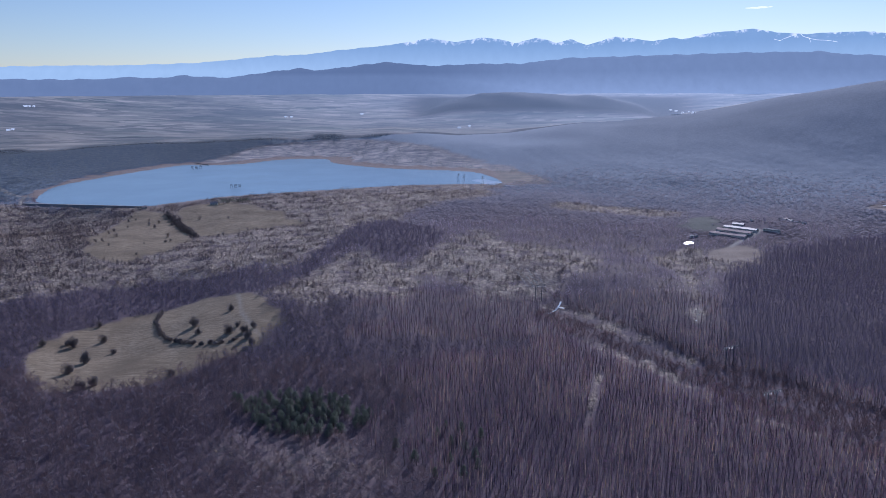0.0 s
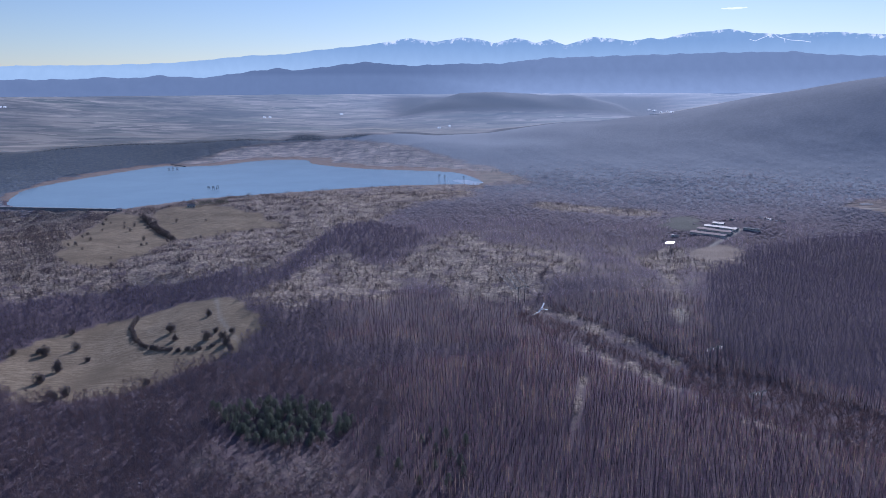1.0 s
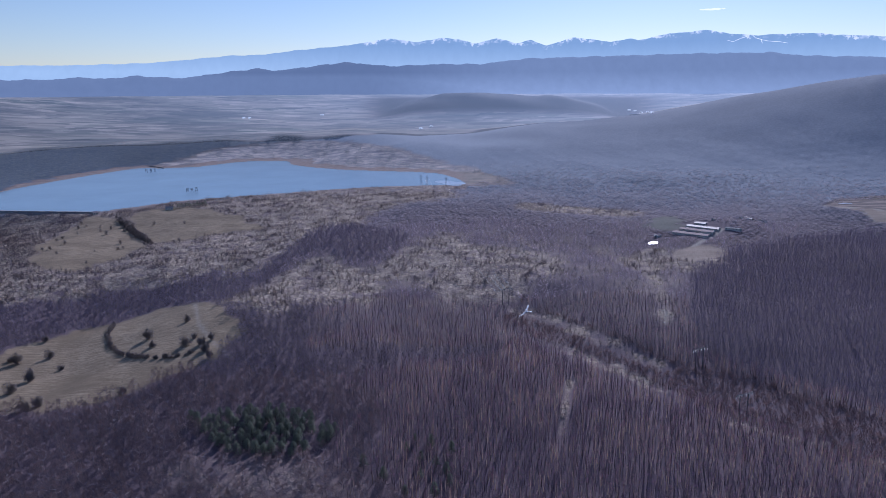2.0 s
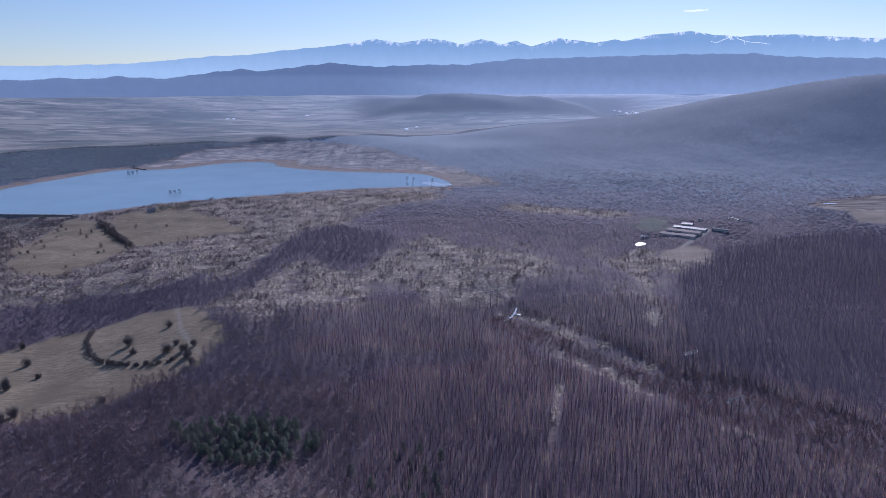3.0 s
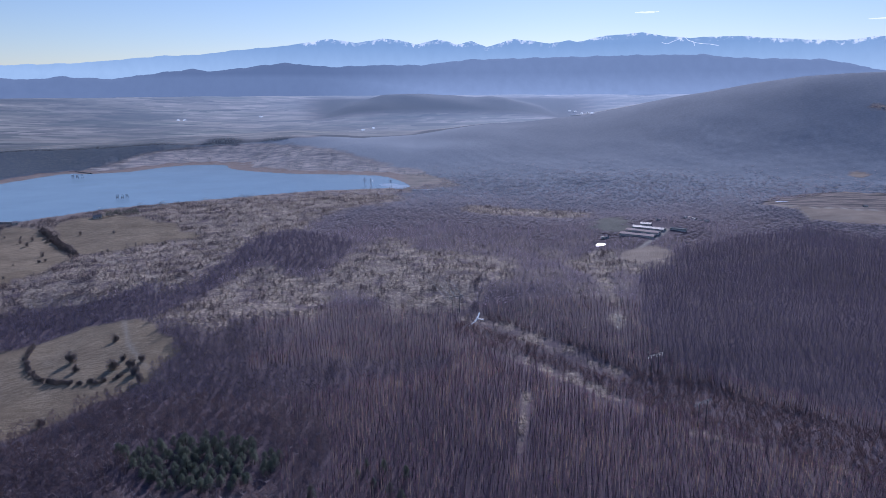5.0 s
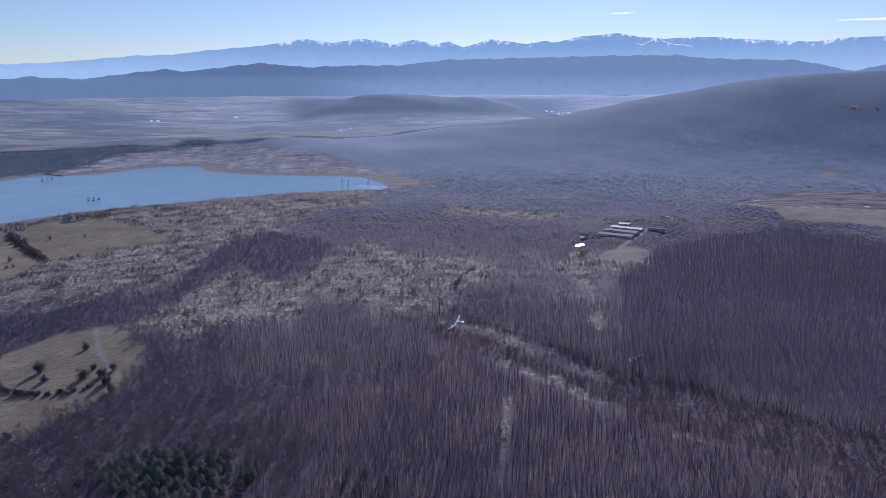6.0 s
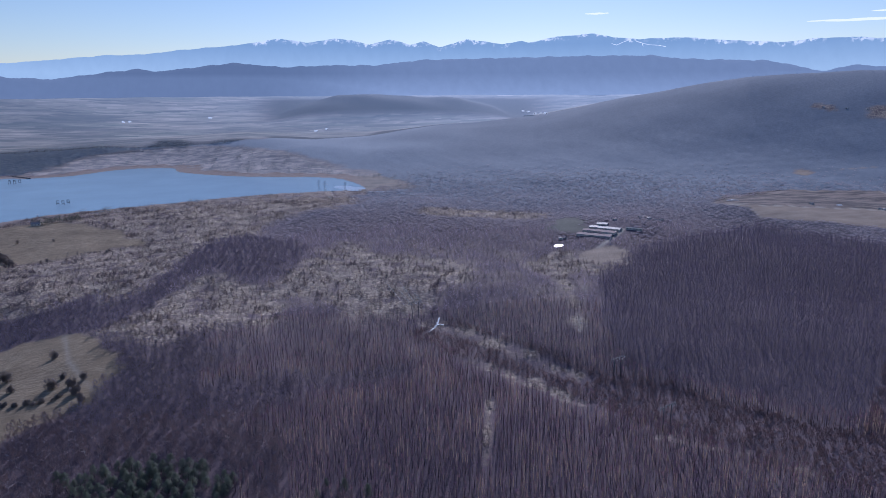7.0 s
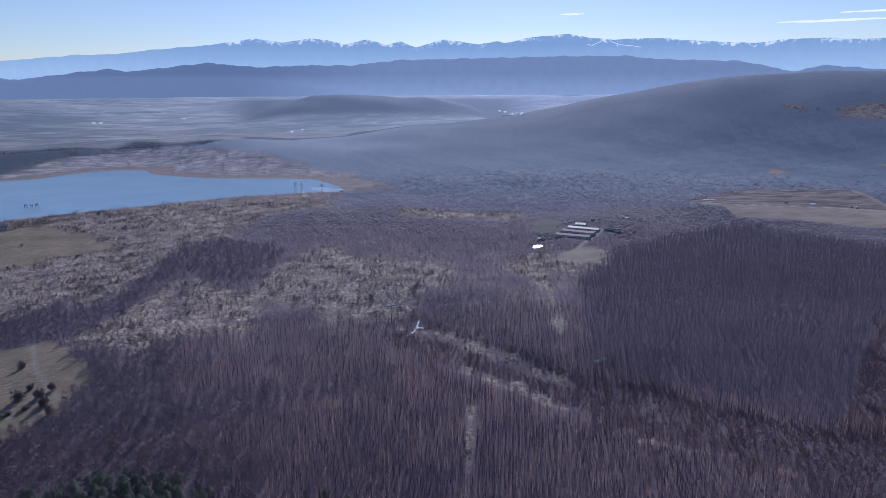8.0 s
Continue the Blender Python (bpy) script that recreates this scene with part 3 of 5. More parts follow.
def ground():
    """One sheet of land to the horizon, finer where the walk looks."""
    az = np.radians(np.concatenate([np.arange(-180, -44, 4.0), np.arange(-44, 54, 0.2), np.arange(54, 180, 4.0)]))
    r = np.concatenate([[3, 40, 90, 140, 185, 215], np.geomspace(235, 4930, 400)])
    a, rr = np.meshgrid(az, r)
    x, y = (rr * np.sin(a)).ravel(), (rr * np.cos(a)).ravel()
    z = height(x, y)
    n, k = len(az), len(r)
    i, j = np.meshgrid(np.arange(n), np.arange(k - 1))
    p, q = (j * n + i).ravel(), (j * n + (i + 1) % n).ravel()
    tris = np.concatenate([np.stack([p, q + n, q], 1), np.stack([p, p + n, q + n], 1)])
    verts = np.concatenate([np.stack([x, y, z], 1), [[0, 0, float(height(0, 0))]]])
    cap = np.stack([np.arange(n), (np.arange(n) + 1) % n, np.full(n, n * k)], 1)
    tris = np.concatenate([tris, cap])
    c = cover(verts[:, 0], verts[:, 1])
    mid = verts[tris].mean(1)
    bearing = np.degrees(np.arctan2(mid[:, 0], mid[:, 1]))
    h = np.array(HILL)
    far = np.hypot(mid[:, 0], mid[:, 1]) > np.interp(bearing, h[:, 0], h[:, 2]) + 40
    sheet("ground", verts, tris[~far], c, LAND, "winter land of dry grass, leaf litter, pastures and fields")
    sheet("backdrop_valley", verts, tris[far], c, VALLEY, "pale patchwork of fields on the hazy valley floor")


def sheet(name, verts, tris, c, material, label):
    me = big_mesh(name, verts, tris)
    me.polygons.foreach_set("use_smooth", np.ones(len(me.polygons), bool))
    for layer, keys in (("cover_a", ("pasture", "dry", "shore", "fields")), ("cover_b", ("soil", "green", "track", "wood")), ("cover_c", ("plough", "mud", "far_dry", "west_haze"))):
        at = me.attributes.new(layer, "FLOAT_COLOR", "POINT")
        at.data.foreach_set("color", np.stack([c[q] for q in keys], 1).astype(np.float32).ravel())
    me.materials.append(material)
    bm = bmesh.new()
    bm.from_mesh(me)
    bmesh.ops.delete(bm, geom=[v for v in bm.verts if not v.link_faces], context="VERTS")
    bm.to_mesh(me)
    bm.free()
    return tagged(new(name, me), label, "ground", kind="structure")


ground()


def lake():
    p = np.array(SHORE)
    d = np.roll(p, -1, 0) - np.roll(p, 1, 0)
    out = np.stack([-d[:, 1], d[:, 0]], 1) / np.linalg.norm(d, axis=1)[:, None]
    area2 = np.sum(p[:, 0] * np.roll(p[:, 1], -1) - np.roll(p[:, 0], -1) * p[:, 1])
    p = p + out * (4 if area2 < 0 else -4)
    bm = bmesh.new()
    f = bm.faces.new([bm.verts.new((x, y, 0)) for x, y in p])
    bmesh.ops.triangulate(bm, faces=[f])
    bmesh.ops.recalc_face_normals(bm, faces=bm.faces)
    me = bpy.data.meshes.new("lake")
    bm.to_mesh(me)
    me.materials.append(WATER)
    if me.polygons[0].normal.z < 0:
        me.flip_normals()
    return tagged(new("water", me), "calm blue reservoir lake reflecting the sky", "lake", kind="structure")


lake()

# ---- far ranges ----
MID = [(-180, 0.5), (-60, 0.5), (-32.5, 0.61), (-29, 0.58), (-25.7, 0.63), (-24.4, 0.79), (-22.6, 0.67), (-20.6, 0.89), (-17.3, 0.72), (-13.8, 1.2),
       (-11.6, 1.47), (-10.2, 1.29), (-4.7, 1.96), (-1.1, 1.64), (3.1, 1.8), (6.3, 1.78), (10, 2.19), (17, 2.32), (23.4, 2.4), (28.3, 2.36),
       (30.5, 2.08), (33.5, 1.95), (36.3, 1.85), (38.3, 1.49), (39.5, 1.1), (40.3, 1.05), (42, 1.42), (43.6, 1.32), (45, 1.1), (70, 0.9), (180, 0.5)]
FAR = [(-180, 1.2), (-60, 1.3), (-32.4, 1.45), (-28.2, 1.57), (-24.9, 1.61), (-19.7, 1.82), (-17.2, 2.05), (-13.7, 2.42), (-11.1, 2.52), (-8.4, 2.88),
       (-4.3, 3.28), (-2.4, 3.59), (-0.9, 3.81), (1.0, 3.5), (3.1, 3.83), (4.5, 3.74), (5.8, 3.37), (7.6, 3.79), (9.2, 3.38), (10.3, 3.62), (11.6, 3.17),
       (13.8, 3.78), (16.6, 3.38), (18.1, 3.6), (18.7, 3.46), (20.9, 3.89), (23.9, 4.08), (25.4, 3.75), (27.3, 3.6), (30.4, 3.65), (33.4, 3.37),
       (37.4, 3.09), (39.6, 3.3), (41.8, 3.3), (43.9, 3.15), (46.2, 3.13), (60, 2.6), (180, 1.2)]


def mountains(name, skyline, dist, deep, foot, rough, material, label, shape=(0.25, 0.52, 0.8, 0.92, 1.0)):
    s = np.array(skyline)
    az = np.arange(-62, 76, 0.06)
    el = np.interp(az, s[:, 0], s[:, 1])
    el = np.convolve(np.pad(el, 2, "edge"), np.ones(5) / 5, "valid")
    crest = 200 + dist * np.tan(np.radians(el))
    rng = np.random.RandomState(len(name))
    for k in (9, 23, 57):
        crest = crest + rough * 3 / k * np.sin(az * k * 0.35 + rng.uniform(0, 6)) * np.sin(az * k * 0.061 + 0.004 * az * az + rng.uniform(0, 6))
    rows = []
    for u, lift in ((-1.0, 0), (-0.75, shape[0]), (-0.5, shape[1]), (-0.25, shape[2]), (-0.1, shape[3]), (0, 1), (0.4 * shape[4], 0.4), (0.6 * shape[4], 0)):
        wave = 0.12 * np.sin(az * 1.9 + 3 * u) * np.sin(az * 0.7) * (1 - abs(lift * 2 - 1)) if 0 < lift < 1 else 0
        rr = dist + deep * (u + wave)
        z = foot + (crest - foot) * (lift + wave * 0.6)
        rows.append(np.stack([rr * np.sin(np.radians(az)), rr * np.cos(np.radians(az)), z], 1))
    n, k = len(az), len(rows)
    i, j = np.meshgrid(np.arange(n - 1), np.arange(k - 1))
    p = (j * n + i).ravel()
    tris = np.concatenate([np.stack([p, p + 1, p + n + 1], 1), np.stack([p, p + n + 1, p + n], 1)])
    me = big_mesh(name, np.concatenate(rows), tris)
    me.polygons.foreach_set("use_smooth", np.ones(len(me.polygons), bool))
    at = me.attributes.new("below", "FLOAT", "POINT")
    drop = np.concatenate([crest - q[:, 2] for q in rows]) + np.where(np.tile(az, k) < -3.5, 60, 0)
    at.data.foreach_set("value", drop.astype(np.float32))
    # painted haze thickens towards the sun's bearing
    at = me.attributes.new("clear", "FLOAT", "POINT")
    at.data.foreach_set("value", np.tile(1 - ease((az + 4) / 15), k).astype(np.float32))
    me.materials.append(material)
    return tagged(new(name, me), label, "mountains", kind="structure")


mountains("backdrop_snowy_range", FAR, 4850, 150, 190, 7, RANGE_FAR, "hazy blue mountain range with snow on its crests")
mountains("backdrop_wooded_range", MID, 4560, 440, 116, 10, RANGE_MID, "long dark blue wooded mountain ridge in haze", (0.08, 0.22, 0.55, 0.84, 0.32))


# ---- woods ----


def bare_tree(rng, limbs, twigs, base=0.35, wide=0.2, leaf=(0.12, 0.02), stem=0.014):
    """A leafless tree of height 1: tapered trunk, limbs, and twigs round them. Slot 0 is trunk and limbs, slot 1 twigs."""
    v, t, s = [], [], []
    lean = rng.uniform(-0.03, 0.03, 2)
    for k in range(3):
        a = 2.09 * k
        v.append((stem * math.cos(a), stem * math.sin(a), -0.03))
    v.append((lean[0], lean[1], 0.93))
    t += [(0, 1, 3), (1, 2, 3), (2, 0, 3)]
    s += [0, 0, 0]
    for k in range(limbs):
        h0, a, out = rng.uniform(base, 0.8), rng.uniform(0, 6.28), rng.uniform(0.5, 1) * wide
        up = h0 + rng.uniform(0.08, 0.25)
        n = len(v)
        v += [(0, 0, h0 - 0.012), (0, 0, h0 + 0.012), (out * math.cos(a), out * math.sin(a), min(up, 1))]
        t.append((n, n + 1, n + 2))
        s.append(0)
    for k in range(twigs):
        a, h = rng.uniform(0, 6.28), rng.uniform(0, 1)
        bulge = wide * math.sin(math.pi * min(1, 0.18 + 0.82 * h)) ** 0.7 * rng.uniform(0.25, 1.05)
        c = np.array((bulge * math.cos(a), bulge * math.sin(a), base + (1.02 - base) * h))
        way = np.array((math.cos(a) * 0.6, math.sin(a) * 0.6, 0.9)) + rng.uniform(-0.6, 0.6, 3)
        way *= leaf[0] * rng.uniform(0.6, 1.3) / np.linalg.norm(way)
        side = np.cross(way, rng.uniform(-1, 1, 3))
        side *= leaf[1] * rng.uniform(0.6, 1.4) / max(1e-6, np.linalg.norm(side))
        n = len(v)
        v += [c - way / 2 - side, c - way / 2 + side, c + way / 2]
        t.append((n, n + 1, n + 2))
        s.append(1)
    return np.array(v, float), np.array(t), np.array(s)


def sites(box, gap, seed, rows_at=None):
    """Uneven places on the plan, about gap apart."""
    rng = np.random.RandomState(seed)
    x, y = np.meshgrid(np.arange(box[0], box[1], gap), np.arange(box[2], box[3], gap))
    x, y = x.ravel() + rng.uniform(-0.45, 0.45, x.size) * gap, y.ravel() + rng.uniform(-0.45, 0.45, y.size) * gap
    return x, y, rng


def outward(v, flat=0.75):
    """The way out of a plant's crown at each of its points."""
    n = v - np.array((0, 0, 0.5))
    n[:, :2] /= max(1e-3, np.percentile(np.hypot(v[:, 0], v[:, 1]), 90)) / flat
    n[:, 2] = 1.2 * n[:, 2] + 0.95
    return n / np.linalg.norm(n, axis=1)[:, None]


def lit_as_crown(me, bend, tone):
    me.attributes.new("bend", "FLOAT_VECTOR", "POINT").data.foreach_set("vector", np.ascontiguousarray(bend, np.float32).ravel())
    me.attributes.new("tone", "FLOAT", "POINT").data.foreach_set("value", np.ascontiguousarray(tone, np.float32).ravel())


def planted(name, x, y, tall, kinds, slots, rng, label, category, sink=0.1):
    """Many plants of a few kinds in one object."""
    z = height(x, y) - sink
    which, turn = rng.randint(0, len(kinds), len(x)), rng.uniform(0, 6.28, len(x))
    vs, ts, ss, ns, tn, at = [], [], [], [], [], 0
    for k, (v, t, s) in enumerate(kinds):
        m = which == k
        if not m.any():
            continue
        c, n, h = np.cos(turn[m])[:, None], np.sin(turn[m])[:, None], tall[m][:, None]
        wide = h * rng.uniform(0.85, 1.2, h.shape)
        px = x[m][:, None] + wide * (c * v[:, 0] - n * v[:, 1])
        py = y[m][:, None] + wide * (n * v[:, 0] + c * v[:, 1])
        pz = z[m][:, None] + h * v[:, 2]
        vs.append(np.stack([px, py, pz], 2).reshape(-1, 3))
        ts.append((t[None] + (at + np.arange(m.sum()) * len(v))[:, None, None]).reshape(-1, 3))
        ss.append(np.tile(s, m.sum()))
        o = outward(v, 0.2 if kinds is CANOPY else 0.75)
        ns.append(np.stack([c * o[:, 0] - n * o[:, 1], n * o[:, 0] + c * o[:, 1], 0 * c + o[:, 2]], 2).reshape(-1, 3))
        tn.append(np.repeat(rng.uniform(size=m.sum()), len(v)))
        at += m.sum() * len(v)
    me = big_mesh(name, np.concatenate(vs), np.concatenate(ts), np.concatenate(ss))
    lit_as_crown(me, np.concatenate(ns), np.concatenate(tn))
    for m in slots:
        me.materials.append(m)
    return tagged(new(name, me), label, category, kind="stuff")


def inside(x, y, poly, pad=0.0):
    return away(x, y, poly) < pad


def canopy(rng, sprays):
    """The top of a far tree: broad sprays, mostly level, over a short stem."""
    v, t = [(0.03, 0, 0), (-0.02, 0.03, 0), (-0.02, -0.03, 0), (0, 0, 0.9)], [(0, 1, 3), (1, 2, 3), (2, 0, 3)]
    for k in range(sprays):
        a, r = rng.uniform(0, 6.28), rng.uniform(0, 0.75)
        c = np.array((r * math.cos(a), r * math.sin(a), 1 - 0.12 * r + rng.uniform(-0.03, 0.03)))
        for q in range(3):
            b = rng.uniform(0, 6.28)
            s = rng.uniform(0.3, 0.55)
            tip = c + np.array((s * math.cos(b), s * math.sin(b), rng.uniform(-0.05, 0.03)))
            v.append(tuple(tip))
        n = len(v)
        t.append((n - 3, n - 2, n - 1))
    return np.array(v, float), np.array(t), np.array([0] * 3 + [1] * sprays)


RNG = np.random.RandomState(5)
CANOPY = [canopy(RNG, 13) for _ in range(6)]
SLIM = [bare_tree(RNG, 5, 26, 0.38, 0.10, (0.14, 0.006), 0.02) for _ in range(8)]
ROUND = [bare_tree(RNG, 8, 95, 0.22, 0.35, (0.15, 0.011), 0.014) for _ in range(6)]
DENSE = [bare_tree(RNG, 3, 28, 0.3, 0.16, (0.15, 0.011), 0.012) for _ in range(6)]
FULL = [bare_tree(RNG, 6, 95, 0.15, 0.38, (0.15, 0.015), 0.014) for _ in range(6)]
THORN = [bare_tree(RNG, 0, 24, 0.0, 0.5, (0.36, 0.055), 0.02) for _ in range(6)]
LOOSE = [bare_tree(RNG, 0, 30, 0.05, 0.48, (0.22, 0.03), 0.02) for _ in range(6)]
TUFT = [bare_tree(RNG, 0, 9, 0.0, 0.9, (0.9, 0.22), 0.05) for _ in range(4)]
BUSH = [bare_tree(RNG, 0, 26, 0.0, 0.5, (0.36, 0.045), 0.02) for _ in range(6)]

# a strip of plan that every near wood keeps clear of
LEFT_EDGE = [(-20, 480), (-40, 430), (-25, 390), (-35, 340), (20, 280)]


def west_of_edge(x, y):
    e = np.array(LEFT_EDGE)[::-1]
    return x + 16 * ripple(x, y, 55, 61) + 7 * ripple(x, y, 17, 62) < np.interp(y, e[:, 1], e[:, 0], left=30, right=-60)


def in_band(x, y):
    return inside(x + 6 * ripple(x, y, 40, 65), y + 6 * ripple(x, y, 40, 66), BAND)


def woods():
    # slim plantation ahead
    x, y, rng = sites((-160, 340, 270, 640), 3.4, 41)
    c = cover(x, y)
    keep = (rng.uniform(size=x.size) < c["trees"]) & ~west_of_edge(x, y) & ~in_band(x, y) & ~inside(x, y, STAND) & ~inside(x, y, THICKET) & ~inside(x, y, CONIFERS, 4)
    keep &= (np.hypot(x, y) < 660) & (away(x, y + 10, GULLY_B, False) > 10) & (away(x, y + 11, GULLY_A, False) > 11) & (away(x, y + 4, RIDE, False) > 3.0)
    x, y = x[keep], y[keep]
    planted("plantation", x, y, rng.uniform(8, 12, x.size) * (1 - 0.35 * ease((np.hypot(x, y) - 480) / 140)), SLIM, (TRUNK, TWIG), rng, "leafless recent plantation of slim pale-barked trees", "woodland")
    # old round-crowned wood
    x, y, rng = sites((-420, 300, 250, 640), 5.6, 42)
    c = cover(x, y)
    keep = (rng.uniform(size=x.size) < c["trees"]) & ((west_of_edge(x, y) & (y < 600)) | in_band(x, y)) & ~inside(x, y, CONIFERS, 3)
    x, y = x[keep], y[keep]
    dip = in_band(x, y) | (y > 448 + 14 * ripple(x, y, 50, 73))
    planted("hollow_wood", x[dip], y[dip], rng.uniform(6, 9.5, dip.sum()), FULL, (BARK, TWIG_HOLLOW), rng, "dark rounded trees filling a hollow", "woodland")
    x, y = x[~dip], y[~dip]
    planted("broadleaf_wood", x, y, rng.uniform(7, 12, x.size), ROUND, (TRUNK_DIM, TWIG_BROWN), rng, "bare brown broadleaf wood with rounded crowns", "woodland")
    # the tall dark stand beside the farm
    x, y, rng = sites((200, 740, 340, 900), 4.0, 43)
    c = cover(x, y)
    keep = (rng.uniform(size=x.size) < c["trees"] * 0.95) & inside(x + 5 * ripple(x, y, 30, 51), y + 5 * ripple(x, y, 30, 52), STAND)
    x, y = x[keep], y[keep]
    planted("dark_stand", x, y, rng.uniform(8.5, 10.5, x.size), DENSE, (TRUNK_DIM, TWIG_STAND), rng, "dense dark stand of tall leafless trees", "woodland")
    # russet thicket in the hollow
    x, y, rng = sites((60, 780, 250, 710), 3.2, 44)
    keep = (away(x, y + 5, GULLY_A, False) > 9) & (away(x, y + 5, GULLY_B, False) > 7) & (inside(x, y, THICKET, 4) | inside(x, y, THICKET_EAST, 3)) & (rng.uniform(size=x.size) < cover(x, y)["trees"] * 0.9) & ~inside(x, y, STAND)
    x, y = x[keep], y[keep]
    planted("thicket", x, y, rng.uniform(1.8, 4.6, x.size), THORN, (BARK, TWIG_RED), rng, "russet leafless thicket filling a hollow", "thicket")
    # scrub on the dry grass
    x, y, rng = sites((-980, 420, 280, 1440), 4.6, 45)
    c = cover(x, y)
    patch = ease(0.42 + 0.5 * ripple(x, y, 130, 59) + 0.7 * ripple(x, y, 48, 46) + 0.5 * ripple(x, y, 19, 47))
    keep = rng.uniform(size=x.size) < c["shrubs"] * np.clip(0.10 + 0.9 * patch + 0.3 * ease((850 - y) / 250) * (x < -120) + 0.5 * ease((-300 - x) / 150), 0, 1)
    x, y = x[keep], y[keep]
    planted("scrub", x, y, rng.uniform(1.2, 3.6, x.size) * rng.uniform(0.7, 1.3, x.size), BUSH, (BARK, SCRUB), rng, "scattered leafless shrubs on pale dry grass", "scrub")
    x, y, rng = sites((-930, 420, 380, 1300), 4.4, 68)
    clump = 0.5 * ripple(x, y, 75, 69) + 0.6 * ripple(x, y, 30, 70) + 0.4 * ripple(x, y, 13, 72)
    keep = (rng.uniform(size=x.size) < cover(x, y)["shrubs"] * 0.85) & (clump > 0.40 - 0.12 * (x < -150) - 0.35 * ease((-300 - x) / 150) + 0.18 * ease((y - 780) / 150))
    x, y = x[keep], y[keep]
    planted("shrub_patches", x, y, rng.uniform(2.2, 4.8, x.size), THORN, (SCRUB_DARK, SCRUB_DARK), rng, "dense dark shrub patches on a dry hillside", "scrub")
    x, y, rng = sites((-930, 420, 280, 1300), 4.3, 57)
    keep = rng.uniform(size=x.size) < cover(x, y)["shrubs"] * (0.15 + 0.7 * ease(0.5 - 0.8 * ripple(x, y, 40, 58)))
    x, y = x[keep], y[keep]
    planted("dry_grass", x, y, rng.uniform(0.6, 1.5, x.size), TUFT, (STRAW, STRAW), rng, "pale tussocks of dry winter grass", "grass")
    x, y, rng = sites((-700, 260, 1440, 2200), 6.5, 55)
    clump = 0.5 * ripple(x, y * 0.6, 110, 56) + 0.6 * ripple(x, y * 0.5, 45, 74)
    keep = (rng.uniform(size=x.size) < cover(x, y)["shrubs"] * np.where(clump > 0.15, 0.75, 0.05))
    x, y = x[keep], y[keep]
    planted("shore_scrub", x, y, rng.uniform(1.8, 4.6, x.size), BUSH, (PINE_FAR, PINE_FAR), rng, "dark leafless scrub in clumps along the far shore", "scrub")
    # woods between the pastures, the farm and the lake
    x, y, rng = sites((-1100, 1500, 560, 1800), 6.4, 48)
    c, r = cover(x, y), np.hypot(x, y)
    near = (x > -160) & (x < 340) & (y < 640) & (r < 660)
    keep = (rng.uniform(size=x.size) < c["trees"]) & ~near & ~inside(x, y, STAND) & ~(west_of_edge(x, y) & (y < 600) & (x > -420))
    az = np.degrees(np.arctan2(x, y))
    keep &= (az < 47) & (az > -36) & (rng.uniform(size=x.size) > ease((r - 1150) / 650)) & ~((y > 1250) & (az < -5))
    # split by distance: the farther woods take the haze-lightened twigs
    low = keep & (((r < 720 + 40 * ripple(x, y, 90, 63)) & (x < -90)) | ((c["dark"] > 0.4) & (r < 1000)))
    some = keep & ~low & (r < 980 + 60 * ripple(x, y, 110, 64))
    planted("slope_wood", x[some], y[some], rng.uniform(4.0, 6.5, some.sum()), LOOSE, (TWIG_SLOPE, TWIG_SLOPE), rng, "grey leafless wood between patches of scrub", "woodland")
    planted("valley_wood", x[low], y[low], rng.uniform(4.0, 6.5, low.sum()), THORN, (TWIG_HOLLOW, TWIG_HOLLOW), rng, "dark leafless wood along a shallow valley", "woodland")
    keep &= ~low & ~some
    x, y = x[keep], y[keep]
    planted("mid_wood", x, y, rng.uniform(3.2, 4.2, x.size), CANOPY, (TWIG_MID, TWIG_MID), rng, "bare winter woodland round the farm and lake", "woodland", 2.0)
    # far woods behind the lake and up the hill
    x, y, rng = sites((-1700, 2300, 800, 2800), 9.5, 49)
    c, r, az = cover(x, y), np.hypot(x, y), np.degrees(np.arctan2(x, y))
    keep = (rng.uniform(size=x.size) < c["trees"]) & (r < 2780) & (az < 47) & (az > -36)
    west = keep & (az < -8 + 3 * ripple(x, y, 300, 54)) & (y > 1200)
    keep &= ~west & (rng.uniform(size=x.size) < ease((r - 1150) / 650)) & (rng.uniform(size=x.size) > ease((r - 1350) / 350)) & (az > -6)
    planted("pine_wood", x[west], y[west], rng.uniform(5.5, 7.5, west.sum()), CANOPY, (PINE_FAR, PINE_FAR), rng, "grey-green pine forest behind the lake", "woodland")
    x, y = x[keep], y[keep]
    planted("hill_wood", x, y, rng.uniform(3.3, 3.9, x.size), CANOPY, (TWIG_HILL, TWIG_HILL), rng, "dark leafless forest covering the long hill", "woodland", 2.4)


woods()

# ---- things ----


def part(name, bm, material, parent, label=""):
    """One mesh object under a thing or under a part."""
    me = bpy.data.meshes.new(name)
    bm.to_mesh(me)
    bm.free()
    me.materials.append(material)
    ob = new(name, me)
    ob.parent = parent
    return tagged(ob, label)


def thing(name, at, label, category, group="", turn=0.0):
    ob = new(name)
    ob.empty_display_size = 2
    ob.matrix_world = pose(*at, 0, 0, turn)
    return tagged(ob, label, category, group)


def box(bm, centre, size, turn=None):
    m = Matrix.Translation(centre) @ (turn or Matrix.Identity(4)) @ Matrix.Diagonal((*size, 1))
    return bmesh.ops.create_cube(bm, size=1, matrix=m)["verts"]


